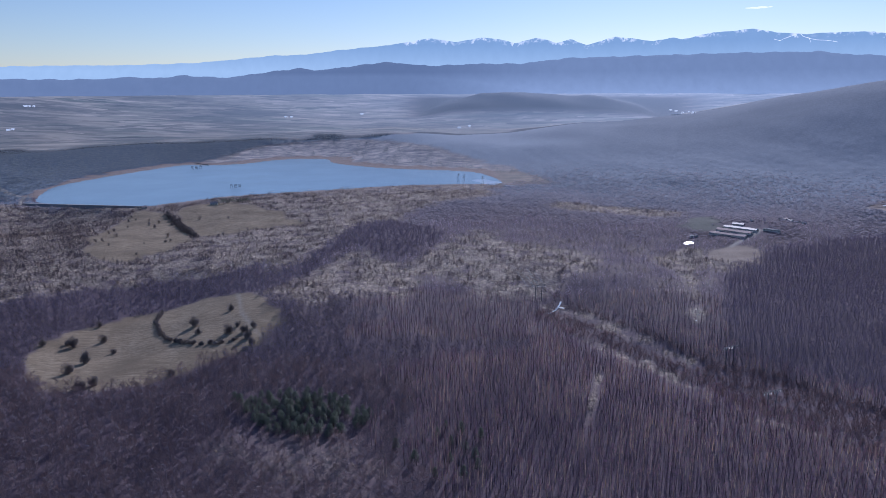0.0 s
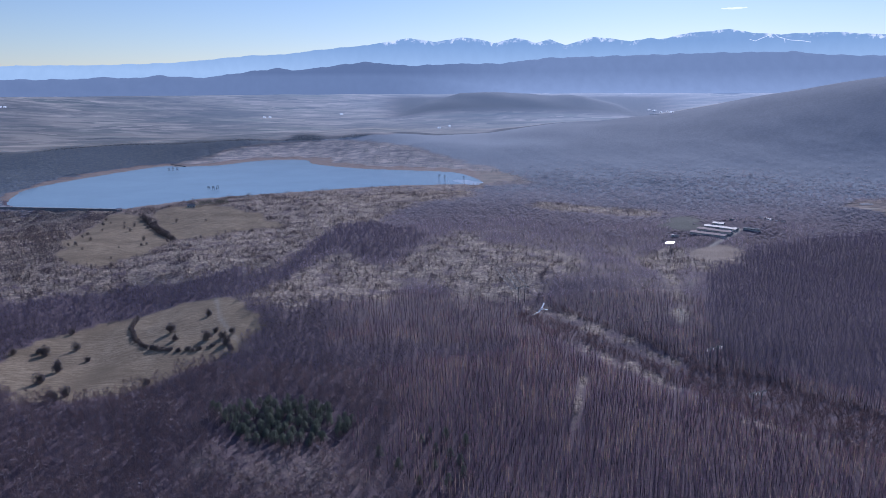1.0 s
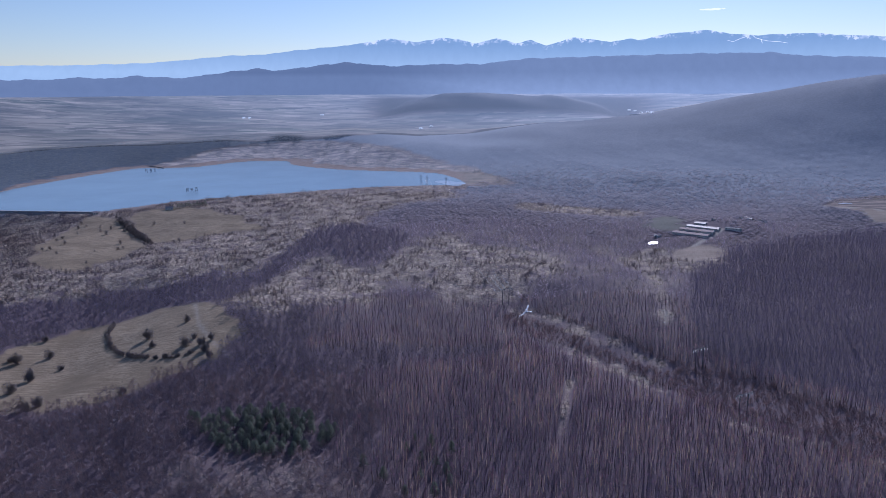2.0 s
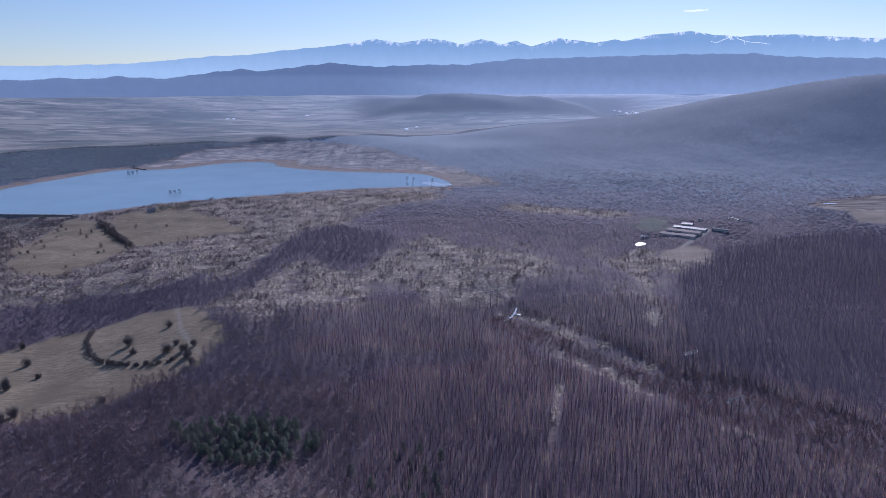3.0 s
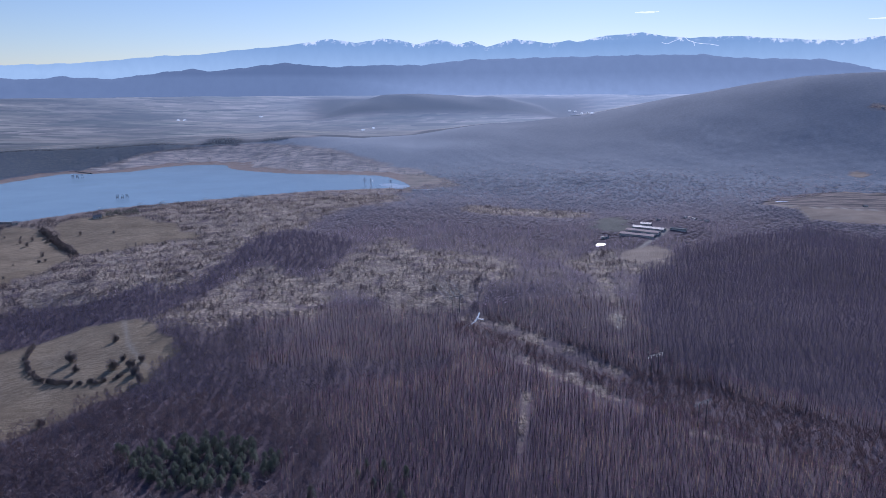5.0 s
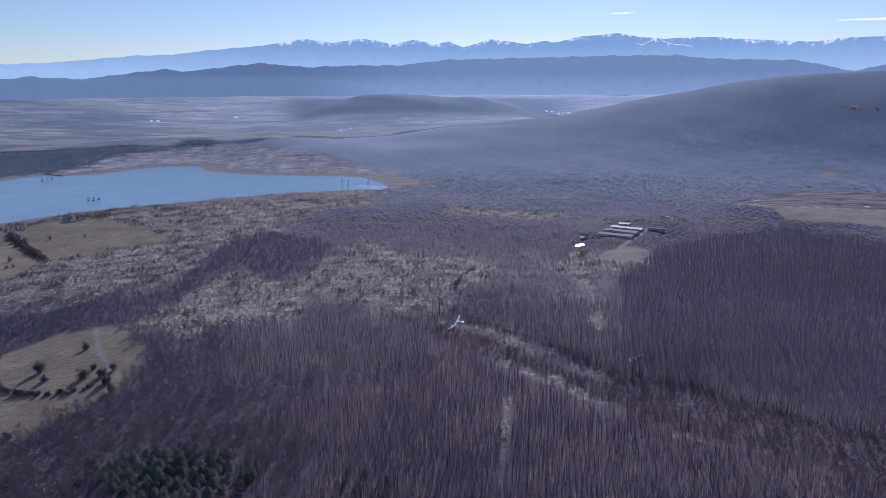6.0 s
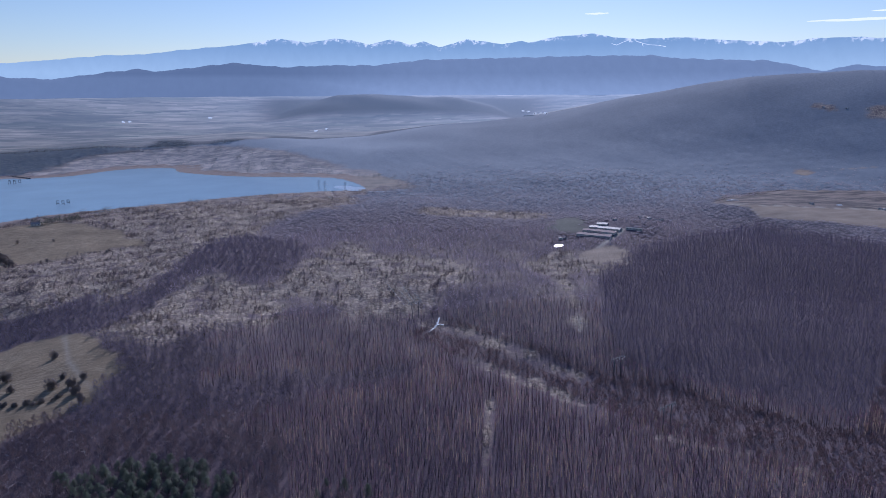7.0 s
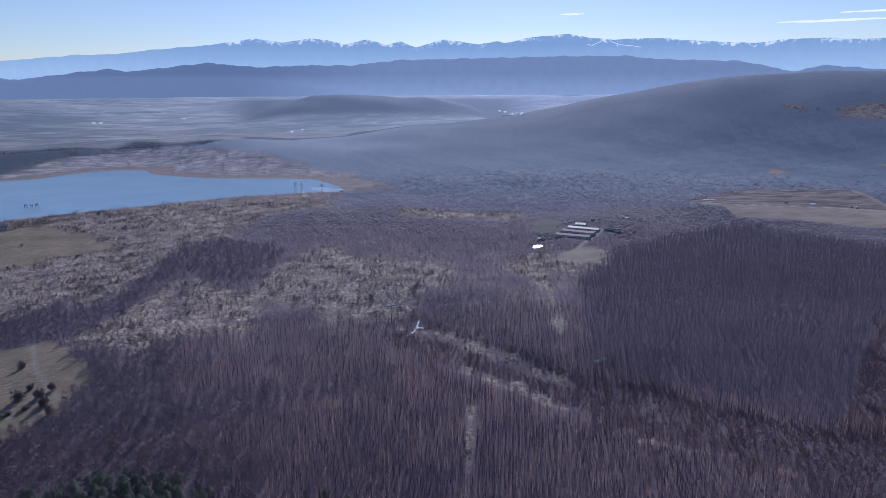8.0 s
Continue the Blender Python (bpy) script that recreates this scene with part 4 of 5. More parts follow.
def rod(bm, a, b, r0, r1=None, sides=6):
    """A tapered bar from a to b."""
    a, b = Vector(a), Vector(b)
    q = (b - a).to_track_quat("Z", "Y").to_matrix().to_4x4()
    m = Matrix.Translation((a + b) / 2) @ q
    bmesh.ops.create_cone(bm, cap_ends=True, segments=sides, radius1=r0, radius2=r0 if r1 is None else r1, depth=(b - a).length, matrix=m)


def ground_at(x, y):
    return float(height(x, y))


def lone_tree(tall, wide, seed, material, label, twigs=420, low=0.12):
    """A standing tree: trunk with its limbs, and a crown of many small sprays."""
    rng = np.random.RandomState(seed)
    ob = thing("tree", (0, 0, 0), label, "tree")
    bm = bmesh.new()
    rod(bm, (0, 0, -0.3), (0.1, 0, tall * 0.7), 0.03 * tall, 0.008 * tall)
    for k in range(7):
        a, h = k * 2.4, tall * rng.uniform(0.22, 0.55)
        o = wide * rng.uniform(0.3, 0.42)
        rod(bm, (0, 0, h), (o * math.cos(a), o * math.sin(a), h + tall * rng.uniform(0.15, 0.3)), 0.010 * tall, 0.003 * tall, 4)
    part("trunk", bm, BARK, ob)
    bm = bmesh.new()
    lobes = [(rng.uniform(-0.28, 0.28) * wide, rng.uniform(-0.28, 0.28) * wide, tall * rng.uniform(low + 0.1, 0.68), rng.uniform(0.26, 0.40) * wide) for _ in range(9)]
    for k in range(twigs):
        lx, ly, lz, lr = lobes[rng.randint(9)]
        d = rng.normal(size=3)
        d /= np.linalg.norm(d)
        c = np.array((lx, ly, lz)) + d * lr * rng.uniform(0.45, 1.1) * np.array((1, 1, min(1.2, tall / wide)))
        c[2] = max(c[2], tall * low)
        way, side = rng.normal(size=3), rng.normal(size=3)
        way *= 0.10 * wide / np.linalg.norm(way)
        side *= 0.06 * wide / np.linalg.norm(side)
        bm.faces.new([bm.verts.new(c - way - side), bm.verts.new(c - way + side), bm.verts.new(c + way)])
    crown = part("crown", bm, material, ob)
    co = np.array([v.co for v in crown.data.vertices])
    lit_as_crown(crown.data, outward(co / tall), rng.uniform(size=len(co) // 3).repeat(3))
    return ob


def pine(tall, wide, seed):
    """A pine: straight trunk, and a crown of drooping sprays in uneven tiers."""
    rng = np.random.RandomState(seed)
    ob = thing("pine_tree", (0, 0, 0), "dark green pine with a ragged pointed crown", "tree", "pines of the stand")
    bm = bmesh.new()
    rod(bm, (0, 0, -0.3), (0, 0, tall * 0.95), 0.022 * tall, 0.004 * tall)
    part("trunk", bm, BARK, ob)
    bm = bmesh.new()
    for k in range(240):
        h = rng.uniform(0.18, 1.0) ** 0.9
        r = wide * 0.5 * (1.06 - h) ** 0.5 * rng.uniform(0.35, 1.1)
        a = rng.uniform(0, 6.28)
        c = np.array((r * math.cos(a), r * math.sin(a), tall * h))
        way = np.array((math.cos(a), math.sin(a), rng.uniform(-0.5, 0.5))) * 0.10 * tall * rng.uniform(0.6, 1.2)
        side = np.array((-math.sin(a), math.cos(a), rng.uniform(-0.4, 0.4))) * 0.045 * tall
        bm.faces.new([bm.verts.new(c - way * 0.5 - side), bm.verts.new(c - way * 0.5 + side), bm.verts.new(c + way * 0.6)])
    crown = part("crown", bm, NEEDLE, ob)
    co = np.array([v.co for v in crown.data.vertices])
    lit_as_crown(crown.data, outward(co / tall), rng.uniform(size=len(co) // 3).repeat(3))
    return ob


def stand_at(first, places, rng, lo, hi, group):
    """The first thing goes to the first place, copies to the rest."""
    for k, (x, y) in enumerate(places):
        src = first[k % len(first)]
        s = rng.uniform(lo, hi)
        m = pose(x, y, ground_at(x, y), 0, 0, rng.uniform(0, 360))
        ob = copy_thing(src, m)
        ob.scale = (s, s, s * rng.uniform(0.9, 1.15))
        tagged(ob, group=group)
    for src in first:
        for o in (*src.children_recursive, src):
            bpy.data.objects.remove(o)


def spread(line, gap, rng, stray):
    out = []
    for (ax, ay), (bx, by) in zip(line, line[1:]):
        n = max(1, int(math.hypot(bx - ax, by - ay) / gap))
        out += [(ax + (bx - ax) * (i + rng.uniform(0, 0.8)) / n + rng.uniform(-stray, stray), ay + (by - ay) * (i + 0.4) / n + rng.uniform(-stray, stray)) for i in range(n)]
    return out


def trees():
    rng = np.random.RandomState(71)
    oaks = [lone_tree(8, 7.5, 81 + k, TREE_DARK, "dark round-crowned tree standing alone on dry pasture", 420, 0.02) for k in range(3)]
    stand_at(oaks, MEADOW_TREES, rng, 0.55, 1.15, "trees on the near pasture")
    hedge = [lone_tree(5, 5.5, 91 + k, TREE_DARK, "leafless hedge tree in a curved pasture hedgerow", 220, 0.0) for k in range(3)]
    stand_at(hedge, spread(ARC, 2.2, rng, 1.6), rng, 0.35, 0.8, "trees of the curved hedgerow")
    row = [lone_tree(7, 6.5, 101 + k, TREE_DARK, "dark tree in a straight row between two pastures", 260, 0.02) for k in range(3)]
    stand_at(row, spread(HEDGE_ROW, 5.2, rng, 3.0) + spread(HEDGE_ROW, 9.0, rng, 4.0), rng, 0.7, 1.15, "trees of the straight row")
    small = [lone_tree(5, 5, 111 + k, TREE_DARK, "small dark bush-like tree on a pale hillside", 160, 0.03) for k in range(2)]
    x, y, r3 = sites((-520, -330, 760, 1110), 26, 132)
    keep = inside(x, y, PASTURE_SLOPE, -8) & (r3.uniform(size=x.size) < 0.34)
    stand_at(small, SLOPE_TREES + FAR_TREES + list(zip(x[keep].tolist(), y[keep].tolist())), rng, 0.5, 1.25, "small trees on the hillside pastures")
    pines = [pine(7.0, 6.2, 121 + k) for k in range(3)]
    x, y, r2 = sites((-135, -40, 340, 405), 4.8, 131)
    keep = inside(x + 5 * ripple(x, y, 25, 76), y, CONIFERS, 2) & (r2.uniform(size=x.size) < 0.8)
    stand_at(pines, list(zip(x[keep].tolist(), y[keep].tolist())), rng, 0.75, 1.2, "pines of the stand")
    few = [pine(7.5, 5.2, 125 + k) for k in range(2)]
    stand_at(few, FEW_PINES, rng, 0.7, 1.2, "pines scattered in the broadleaf wood")
    tops = [pine(8, 8.5, 141), pine(7, 8, 142)]
    stand_at(tops, ROW_TOP + [(px + 5, py - 7) for px, py in ROW_TOP], rng, 0.7, 1.25, "pines by the hilltop house")


trees()


def gable_house(name, at, turn, long, wide, eaves, ridge, wall_mat, roof_mat, label, category, group, windows=2, gate=True):
    """Four walls under a pitched roof of two slabs with overhanging eaves, windows along both sides and a door in the gable."""
    ob = thing(name, at, label, category, group, turn)
    L, W = long / 2, wide / 2
    for s in (-1, 1):
        bm = bmesh.new()
        box(bm, (0, s * (W - 0.15), eaves / 2 - 0.75), (long, 0.3, eaves + 1.5))
        side = part("side_wall", bm, wall_mat, ob)
        for k in range(windows):
            cx = -L + long * (k + 0.5) / windows
            bm = bmesh.new()
            box(bm, (cx, s * (W + 0.02), eaves * 0.58), (min(1.6, 0.4 * long / windows), 0.08, eaves * 0.32))
            part("window", bm, DARK_GLASS, side)
        bm = bmesh.new()
        vs = [bm.verts.new((s * (L - 0.15) + d, y, z)) for d in (-0.15, 0.15) for y, z in ((-W + 0.3, -1.5), (W - 0.3, -1.5), (W - 0.3, eaves), (0, ridge - 0.05), (-W + 0.3, eaves))]
        bm.faces.new(vs[:5]), bm.faces.new(vs[9:4:-1])
        for i in range(5):
            j = (i + 1) % 5
            bm.faces.new((vs[j], vs[i], vs[i + 5], vs[j + 5]))
        bmesh.ops.recalc_face_normals(bm, faces=bm.faces)
        end = part("gable_wall", bm, wall_mat, ob)
        if gate:
            bm = bmesh.new()
            box(bm, (s * (L + 0.03), 0, eaves * 0.42), (0.1, min(3.0, wide * 0.3), eaves * 0.84))
            part("door", bm, TIMBER, end)
        pitch = math.atan2(ridge - eaves, W)
        run = W / math.cos(pitch) + 0.5
        bm = bmesh.new()
        m = Matrix.Rotation(-s * pitch, 4, "X")
        mid = Vector((0, s * (W / 2 + 0.12), (ridge + eaves) / 2 + 0.06))
        box(bm, mid, (long + 0.8, run, 0.16), m)
        part("roof_slope", bm, roof_mat, ob)
    bm = bmesh.new()
    box(bm, (0, 0, ridge + 0.12), (long + 0.8, 0.5, 0.14))
    part("ridge_cap", bm, roof_mat, ob)
    return ob


def farm():
    rows = [((357, 881), (392, 853), ROOF_GREY), ((372, 895), (405, 866), ROOF_GREY), ((387, 908), (419, 880), ROOF_PALE), ((404, 922), (416, 914), ROOF_PALE)]
    for (ax, ay), (bx, by), roof in rows:
        cx, cy, long = (ax + bx) / 2, (ay + by) / 2, math.hypot(bx - ax, by - ay)
        tone = "pale sheet-metal roof" if roof is ROOF_PALE else "grey fibre-cement roof"
        gable_house("barn", (cx, cy, ground_at(cx, cy)), math.degrees(math.atan2(by - ay, bx - ax)), long, 12.5, 1.35, 2.3, PLASTER, roof,
                    "long low cattle barn with a " + tone, "barn", "barns of the farm", max(4, int(long / 4)))
    x, y = 436, 875
    gable_house("shed", (x, y, ground_at(x, y)), -38, 21, 4, 2.6, 3.3, PLASTER, ROOF_PALE, "long narrow farm shed with a pale roof", "shed", "", 5)
    for k, (x, y) in enumerate(HOUSES_FARM):
        gable_house("house", (x, y, ground_at(x, y)), 20 + 40 * k, 5 + k % 3, 4.0, 1.9, 2.7, WHITEWASH, (ROOF_PALE, ROOF_GREY)[k % 2],
                    "small pale outbuilding of the farm with a pitched roof", "house", "outbuildings round the farm")


def settlements():
    for k, (x, y) in enumerate(HOUSES_EAST):
        gable_house("house", (x, y, ground_at(x, y)), 15 * k, 6 + (k % 2), 4.5, 1.7, 2.5, WHITEWASH, ROOF_PALE, "pale low building at the edge of ploughed fields", "house", "buildings on the east fields")
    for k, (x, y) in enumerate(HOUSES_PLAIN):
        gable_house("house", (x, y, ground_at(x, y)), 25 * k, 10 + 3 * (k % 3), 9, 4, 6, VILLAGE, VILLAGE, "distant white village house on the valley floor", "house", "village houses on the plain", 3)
    for k, (x, y) in enumerate(HOUSES_HILL[::2]):
        gable_house("house", (x, y, ground_at(x, y)), 33 * k, 6, 4.5, 1.5, 2.1, WHITEWASH, ROOF_PALE, "small house at a clearing on the wooded hill", "house", "houses on the hill", 2)
    x, y = HOUSE_TOP[0]
    gable_house("house", (x, y, ground_at(x, y)), 10, 12, 8, 3.2, 5.6, PLASTER, ROOF_PALE, "pale house beside a row of pines on a pasture", "house", "", 3)
    x, y = -508, 1128
    gable_house("house", (x, y, ground_at(x, y)), 40, 8, 6, 3, 5, PLASTER, ROOF_GREY, "small keeper's house at the end of the dam", "house", "", 2)


farm()
settlements()


def portal_pylon(x, y, turn, tall=15.5):
    """A portal of two posts with a long crossarm and hanging insulators."""
    ob = thing("portal_pylon", (x, y, ground_at(x, y)), "steel portal pylon with a long crossarm above the treetops", "pylon", "portal pylons of the power line", turn)
    for s in (-1, 1):
        bm = bmesh.new()
        rod(bm, (s * 3.5, 0, -0.6), (s * 3.5, 0, tall), 0.32, 0.2, 8)
        part("post", bm, PYLON_GREY, ob)
        bm = bmesh.new()
        rod(bm, (s * 3.5, 0, tall - 3.2), (s * 6.2, 0, tall), 0.09, 0.09, 4)
        part("brace", bm, STEEL, ob)
    bm = bmesh.new()
    box(bm, (0, 0, tall + 0.2), (14.5, 0.75, 0.12))
    box(bm, (0, 0, tall + 0.7), (14.5, 0.25, 0.1))
    for k in range(15):
        rod(bm, (-7 + k, 0, tall + 0.2), (-6.5 + k, 0, tall + 0.7), 0.06, 0.06, 4)
        rod(bm, (-6.5 + k, 0, tall + 0.7), (-6 + k, 0, tall + 0.2), 0.06, 0.06, 4)
    part("crossarm", bm, PYLON_GREY, ob)
    for k in range(6):
        bm = bmesh.new()
        for q in range(6):
            rod(bm, (-7 + 2.8 * k, 0, tall + 0.1 - 0.32 * q), (-7 + 2.8 * k, 0, tall - 0.08 - 0.32 * q), 0.26, 0.16, 6)
        part("insulator", bm, CERAMIC, ob, "pale string of insulator discs")
    return ob


def lattice_tower(x, y, turn, tall=22.0):
    ob = thing("lattice_tower", (x, y, ground_at(x, y)), "grey lattice steel power-line tower near the lake shore", "pylon", "lattice towers by the lake", turn)
    half = lambda h: 2.2 * (1 - h / tall) + 0.35
    for sx in (-1, 1):
        for sy in (-1, 1):
            bm = bmesh.new()
            rod(bm, (sx * half(0), sy * half(0), -0.5), (sx * half(tall), sy * half(tall), tall), 0.08, 0.05, 4)
            part("leg", bm, STEEL, ob)
    bm = bmesh.new()
    steps = 9
    for k in range(steps):
        h0, h1 = tall * k / steps, tall * (k + 1) / steps
        a, b = half(h0), half(h1)
        for p, q in (((-a, -a, h0), (b, -b, h1)), ((a, -a, h0), (-b, -b, h1)), ((-a, a, h0), (b, b, h1)), ((a, a, h0), (-b, b, h1)), ((-a, -a, h0), (-b, b, h1)), ((a, -a, h0), (b, b, h1))):
            rod(bm, p, q, 0.03, 0.03, 4)
    part("lattice", bm, STEEL, ob)
    for h, w in ((tall * 0.72, 4.5), (tall * 0.86, 3.6), (tall * 0.98, 2.6)):
        bm = bmesh.new()
        rod(bm, (-w, 0, h), (w, 0, h), 0.12, 0.12, 4)
        rod(bm, (-w, 0, h), (0, 0, h + 1.2), 0.07, 0.07, 4)
        rod(bm, (w, 0, h), (0, 0, h + 1.2), 0.07, 0.07, 4)
        part("crossarm", bm, STEEL, ob)
    return ob


def lake_frame(x, y, tall):
    """A tall ladder-like frame of two posts and three bars standing in the water."""
    ob = thing("water_frame", (x, y, min(0.0, ground_at(x, y))), "dark ladder-like steel frame standing in the lake", "frame", "steel frames in the lake", 16)
    for s in (-1, 1):
        bm = bmesh.new()
        box(bm, (s * 2.0, 0, tall / 2 - 0.5), (0.5, 0.5, tall + 1))
        part("post", bm, STEEL_DARK, ob)
    bed = min(0.0, ground_at(x, y))
    for h in (2.6, (tall + bed + 2.6) / 2, tall + bed - 0.4):
        bm = bmesh.new()
        box(bm, (0, 0, h - bed), (3.2, 0.45, 0.7))
        part("crossbar", bm, STEEL_DARK, ob)
    return ob


def wire(a, b, sag):
    cu = bpy.data.curves.new("power_wire", "CURVE")
    cu.dimensions, cu.bevel_depth, cu.bevel_resolution = "3D", 0.08, 0
    sp = cu.splines.new("POLY")
    sp.points.add(16)
    for k in range(17):
        u = k / 16
        p = Vector(a).lerp(Vector(b), u)
        sp.points[k].co = (p.x, p.y, p.z - sag * 4 * u * (1 - u), 1)
    cu.materials.append(WIRE)
    return tagged(new("power_wire", cu), "thin shining aluminium power-line wire", "wire", "wires of the power line")


def power_line():
    for x, y, turn in ((214, 471, 22), (206, 389, 22), (93, 632, 19)):
        portal_pylon(x, y, turn)
    for x, y in TOWERS:
        lattice_tower(x, y, 8, 21)
    for places, tall in ((FRAMES_FAR, 13.5), (FRAMES_NEAR, 13.0)):
        for x, y in places:
            lake_frame(x, y, tall)
    low = ground_at(93, 632) + 14
    for (tx, ty), off in ((TOWERS[0], -7), (TOWERS[2], 4)):
        top = ground_at(tx, ty)
        for k, (dx, h) in enumerate(((-4.5, 15), (4.5, 15), (-3.4, 18), (3.4, 18))):
            wire((93 + off + dx * 0.8, 632, low), (tx + dx, ty, top + h), 12 + k)


power_line()


def dam():
    """An embankment of stone with a road on its crest."""
    a, b = np.array((-738.0, 1172.0)), np.array((-509.0, 1137.0))
    w = (b - a) / np.linalg.norm(b - a)
    n = np.array((w[1], -w[0]))
    ob = thing("dam", (*((a + b) / 2), 0), "dark stone-faced embankment dam holding the lake", "dam")
    bm = bmesh.new()
    prof = [(-6, -3), (-3, 2.2), (3, 2.2), (34, -13), (34, -18), (-6, -18)]
    c = (a + b) / 2
    rings = []
    for k in range(31):
        p = a + (b - a) * k / 30
        rings.append([bm.verts.new((p[0] + n[0] * d - c[0], p[1] + n[1] * d - c[1], z + 0.15 * math.sin(k * 2.7 + d))) for d, z in prof])
    for r, s in zip(rings, rings[1:]):
        for i in range(6):
            j = (i + 1) % 6
            bm.faces.new((r[i], r[j], s[j], s[i]))
    bm.faces.new(rings[0]), bm.faces.new(rings[-1][::-1])
    bmesh.ops.recalc_face_normals(bm, faces=bm.faces)
    part("embankment", bm, STONE, ob)
    bm = bmesh.new()
    q = math.degrees(math.atan2(w[1], w[0]))
    box(bm, (0, 0, 2.45), (float(np.linalg.norm(b - a)), 4.2, 0.3), Matrix.Rotation(radians(q), 4, "Z"))
    part("crest_road", bm, CONCRETE, ob)


def bank(name, a, b, wide, high, material, label, category):
    """A low rounded bank between two places."""
    bm = bmesh.new()
    c = ((a[0] + b[0]) / 2, (a[1] + b[1]) / 2)
    q = math.atan2(b[1] - a[1], b[0] - a[0])
    long = math.hypot(b[0] - a[0], b[1] - a[1])
    vs = box(bm, (0, 0, 0), (long, wide, high * 2 + 2))
    for v in vs:
        if v.co.z > 0:
            v.co.y *= 0.5
    bmesh.ops.bevel(bm, geom=bm.edges[:], offset=0.4, segments=2, affect="EDGES")
    me = bpy.data.meshes.new(name)
    bm.to_mesh(me)
    me.materials.append(material)
    ob = new(name, me)
    ob.matrix_world = pose(*c, 0, 0, 0, math.degrees(q))
    return tagged(ob, label, category)


def pool(name, centre, rx, ry, turn, material, label, category, seed, rough=0.25, floor=-50.0):
    """A sheet of water or ice with an uneven edge, lying on the ground."""
    rng = np.random.RandomState(seed)
    ph = rng.uniform(0, 6.28, 4)
    x0, y0 = centre
    bm = bmesh.new()
    rim, low = [], []
    for k in range(48):
        a = k / 48 * 6.2832
        s = 1 + rough * sum(math.sin(a * (i + 2) + ph[i]) / (i + 1.5) for i in range(4))
        u, v = rx * s * math.cos(a), ry * s * math.sin(a)
        c, n = math.cos(radians(turn)), math.sin(radians(turn))
        px, py = c * u - n * v, n * u + c * v
        zz = max(ground_at(x0 + px, y0 + py) + 0.25, floor)
        rim.append(bm.verts.new((px, py, zz)))
        low.append(bm.verts.new((px * 1.02, py * 1.02, zz - 1.0)))
    mid = bm.verts.new((0, 0, max(ground_at(x0, y0) + 0.3, floor)))
    for k in range(48):
        j = (k + 1) % 48
        bm.faces.new((rim[k], rim[j], mid))
        bm.faces.new((low[k], low[j], rim[j], rim[k]))
    bmesh.ops.recalc_face_normals(bm, faces=bm.faces)
    me = bpy.data.meshes.new(name)
    bm.to_mesh(me)
    me.materials.append(material)
    ob = new(name, me)
    ob.location = (x0, y0, 0)
    return tagged(ob, label, category)


def stream_pool():
    """A narrow branching sheet of ice, wider where the stream bends."""
    rng = np.random.RandomState(4)
    bm = bmesh.new()
    x0, y0 = 107, 612
    for line, wide in (([(98, 598), (103, 606), (106, 609), (109, 616), (112, 622), (115, 630)], 0.9), ([(109, 616), (112, 617), (116, 615)], 1.5)):
        path = np.array(rounded(line, 0), float)
        u = np.linspace(0, len(path) - 1, 7 * len(path))
        px, py = np.interp(u, np.arange(len(path)), path[:, 0]), np.interp(u, np.arange(len(path)), path[:, 1])
        last = None
        for k in range(len(u)):
            dx, dy = px[min(k + 1, len(u) - 1)] - px[max(k - 1, 0)], py[min(k + 1, len(u) - 1)] - py[max(k - 1, 0)]
            q = math.hypot(dx, dy)
            w = wide * rng.uniform(0.35, 1.25) * (0.3 if k in (0, len(u) - 1) else 1)
            row = []
            for side, low in ((-1, 1), (-1, 0), (1, 0), (1, 1)):
                vx, vy = px[k] - side * dy / q * w, py[k] + side * dx / q * w
                row.append(bm.verts.new((vx - x0, vy - y0, ground_at(px[k], py[k]) + 0.35 - 1.0 * low)))
            if last:
                for i in range(3):
                    bm.faces.new((last[i], last[i + 1], row[i + 1], row[i]))
            last = row
    bmesh.ops.recalc_face_normals(bm, faces=bm.faces)
    me = bpy.data.meshes.new("stream_pool")
    bm.to_mesh(me)
    me.materials.append(ICE)
    ob = new("stream_pool", me)
    ob.location = (x0, y0, 0)
    return tagged(ob, "narrow branching icy pool of a stream in scrub", "pool")


def waters():
    dam()
    bank("breakwater", BREAKWATER[0], BREAKWATER[1], 4, 0.9, STONE, "low dark stone breakwater on the far shore", "breakwater")
    pool("pond", (315, 843), 7.2, 5, 30, ICE, "small frozen farm pond shining white", "pond", 3, 0.1)
    stream_pool()
    # sparkles on the wet track, painted as near-white patches
    for k, (x, y) in enumerate(GLINTS):
        pool("puddle", (x, y), 0.7, 0.4, 50 * k, ICE, "small puddle along a wet track, its glint painted white", "puddle", 6 + k)
    for k, (x, y, wide) in enumerate(((828, 951, 8), (680, 1012, 9))):
        pool("field_pond", (x, y), wide, 3.5, 25 - 40 * k, ICE, "small frozen pond shining in a ploughed field", "pond", 15 + k, 0.15)
    pool("shore_ice", (95, 1440), 40, 26, 110, SHORE_ICE, "thin pale ice at the shallow end of the lake", "ice", 11, 0.3, 0.06)
    pool("inlet_stream", (150, 1338), 36, 2.2, -26, ICE, "thin icy inlet stream across the mud", "stream", 13, 0.2, 0.06)


waters()


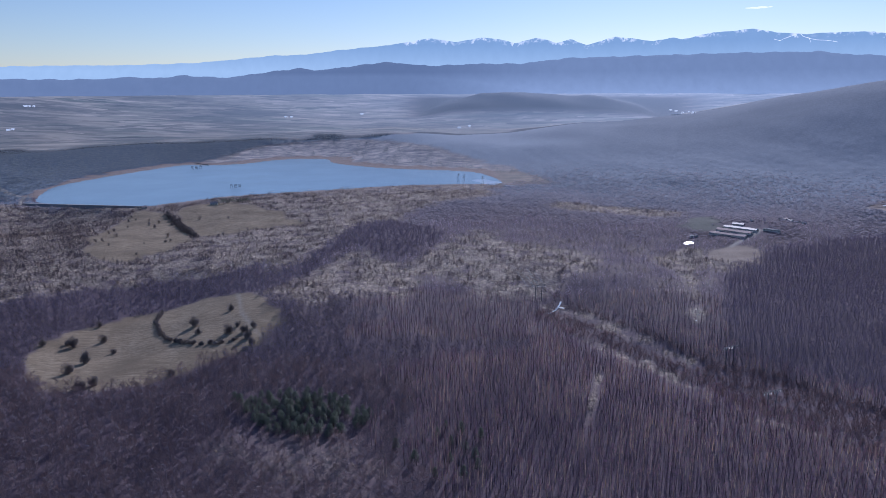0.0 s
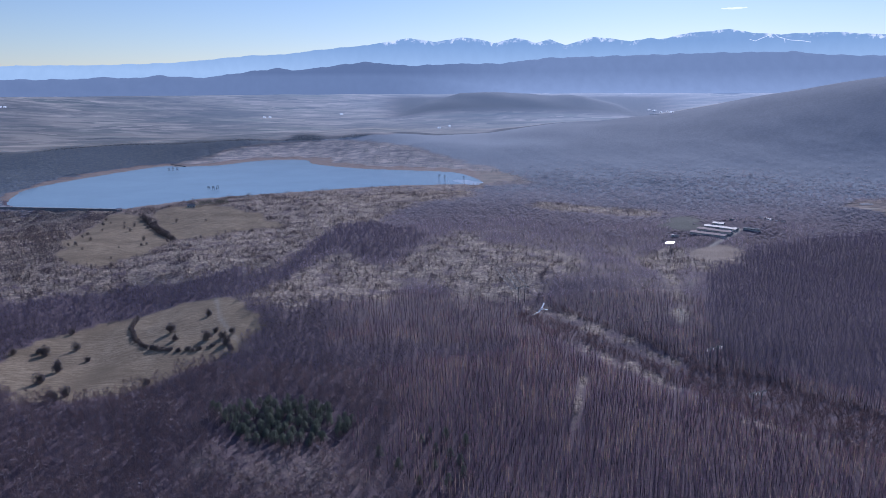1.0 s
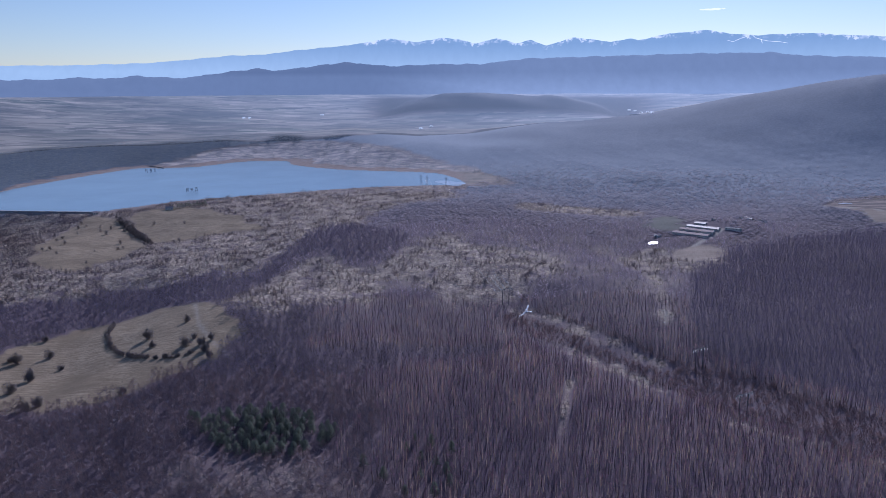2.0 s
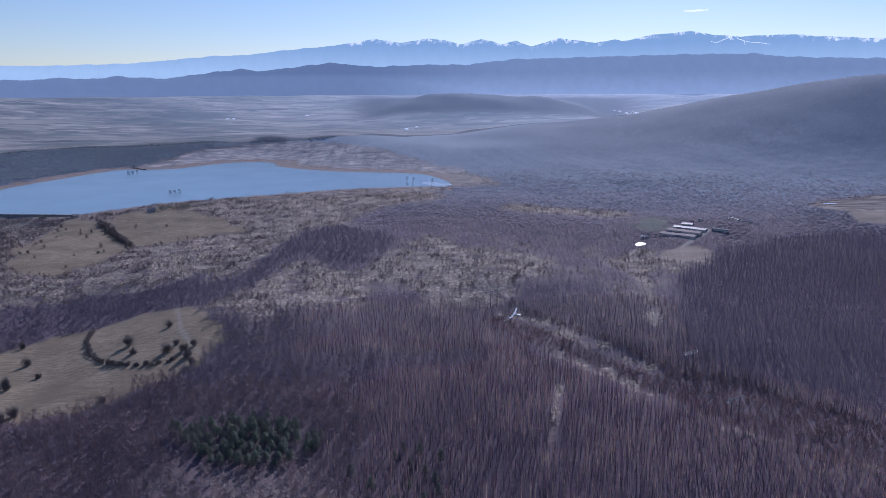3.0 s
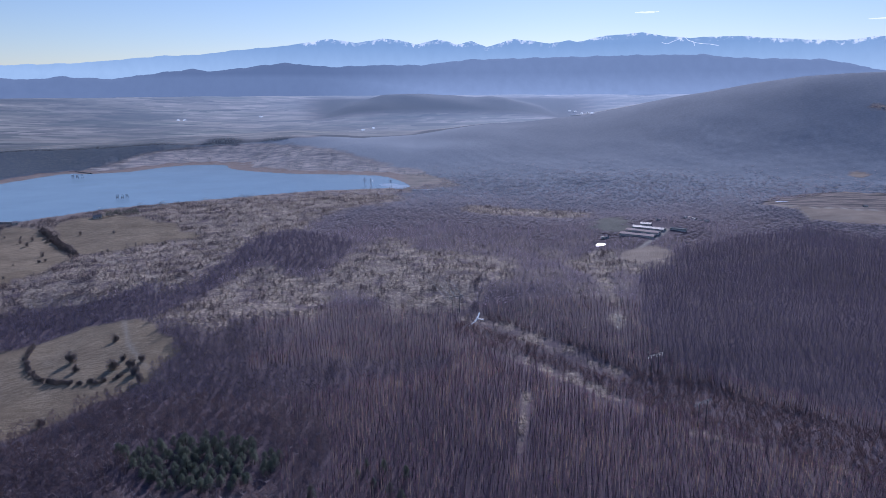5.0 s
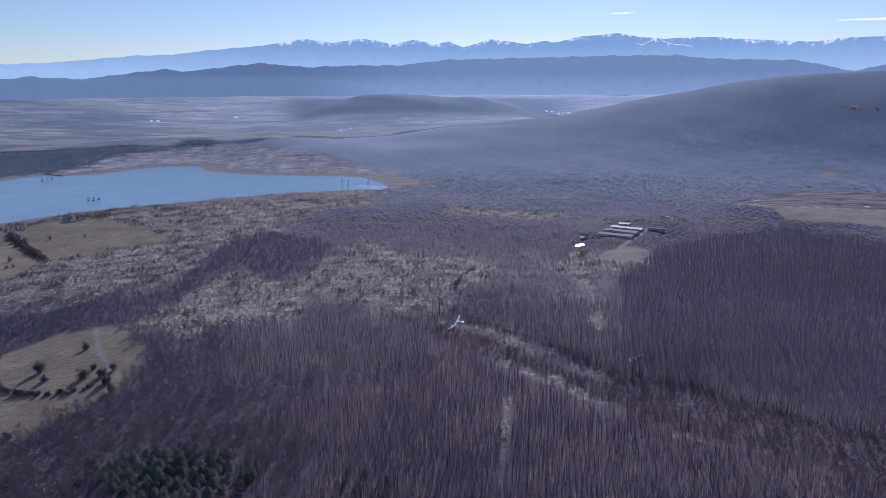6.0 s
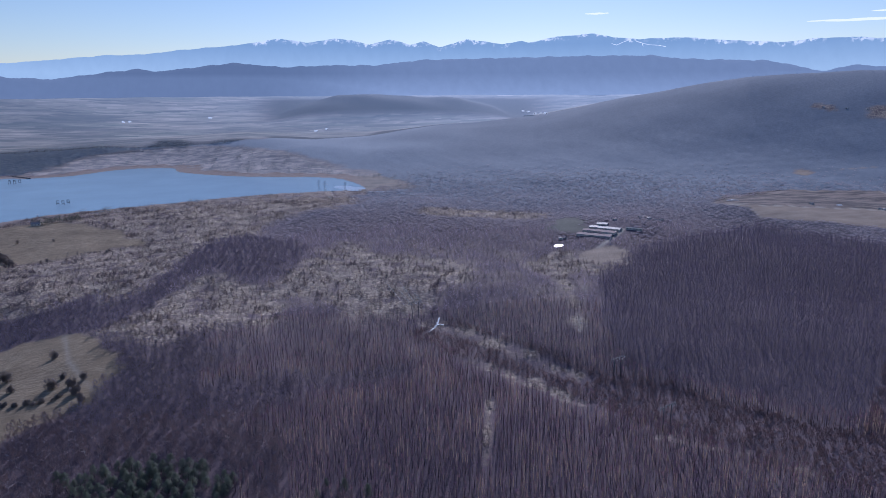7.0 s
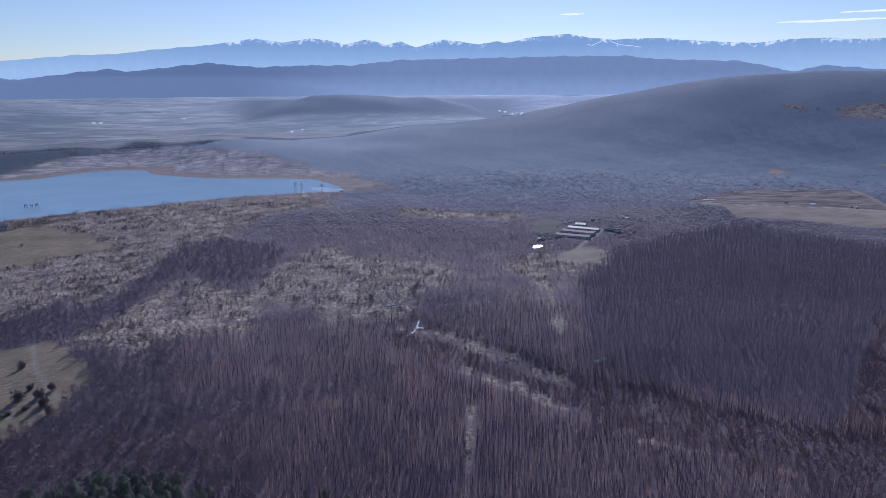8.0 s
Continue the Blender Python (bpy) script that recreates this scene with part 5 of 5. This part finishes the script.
def cloud(name, az, el, wide, high, seed, label):
    """A thin streak of cloud far off: a flat mass of merged puffs."""
    rng = np.random.RandomState(seed)
    r = 4700
    bm = bmesh.new()
    for k in range(14):
        u = rng.uniform(-1, 1)
        s = (1 - abs(u)) ** 0.6 + 0.15
        m = Matrix.Translation((u * wide / 2, 0, rng.uniform(-0.2, 0.2) * high)) @ Matrix.Diagonal((wide * 0.16 * s, 25, high * 0.5 * s, 1))
        bmesh.ops.create_icosphere(bm, subdivisions=2, radius=1, matrix=m)
    for v in bm.verts:
        v.co.z += 0.12 * high * noise.noise(v.co * 0.03)
    me = bpy.data.meshes.new(name)
    bm.to_mesh(me)
    me.materials.append(CLOUD)
    for p in me.polygons:
        p.use_smooth = True
    ob = new(name, me)
    a = radians(az)
    ob.matrix_world = pose(r * math.sin(a), r * math.cos(a), 200 + r * math.tan(radians(el)), 0, 0, -az)
    return tagged(ob, label, "cloud", kind="structure")


cloud("backdrop_cloud", 24.0, 5.55, 150, 9, 3, "small thin white cloud over the mountains")
cloud("backdrop_cloud", 42.5, 4.45, 620, 12, 5, "long thin white streak of cloud")
cloud("backdrop_cloud", 45.0, 4.95, 380, 9, 6, "long thin white streak of cloud")


def snow_run(points):
    """A cleared, snowy run down the face of the far range."""
    cu = bpy.data.curves.new("backdrop_snow_run", "CURVE")
    cu.dimensions, cu.bevel_depth, cu.bevel_resolution = "3D", 1.3, 1
    sp = cu.splines.new("POLY")
    sp.points.add(len(points) - 1)
    for q, (az, el) in zip(sp.points, points):
        a, r = radians(az), 4850 - 95 * (3.75 - el) - 12
        q.co = (r * math.sin(a), r * math.cos(a), 200 + r * math.tan(radians(el)), 1)
    cu.materials.append(CLOUD)
    return tagged(new("backdrop_snow_run", cu), "white ski run on the far mountain face", "ski run", kind="structure")


snow_run([(25.2, 3.30), (25.6, 3.18), (26.0, 3.36), (26.6, 3.58)])
snow_run([(26.9, 3.62), (27.1, 3.42), (27.5, 3.30), (27.6, 3.02)])
snow_run([(27.5, 3.28), (28.0, 3.16), (28.7, 3.10), (29.3, 2.98)])
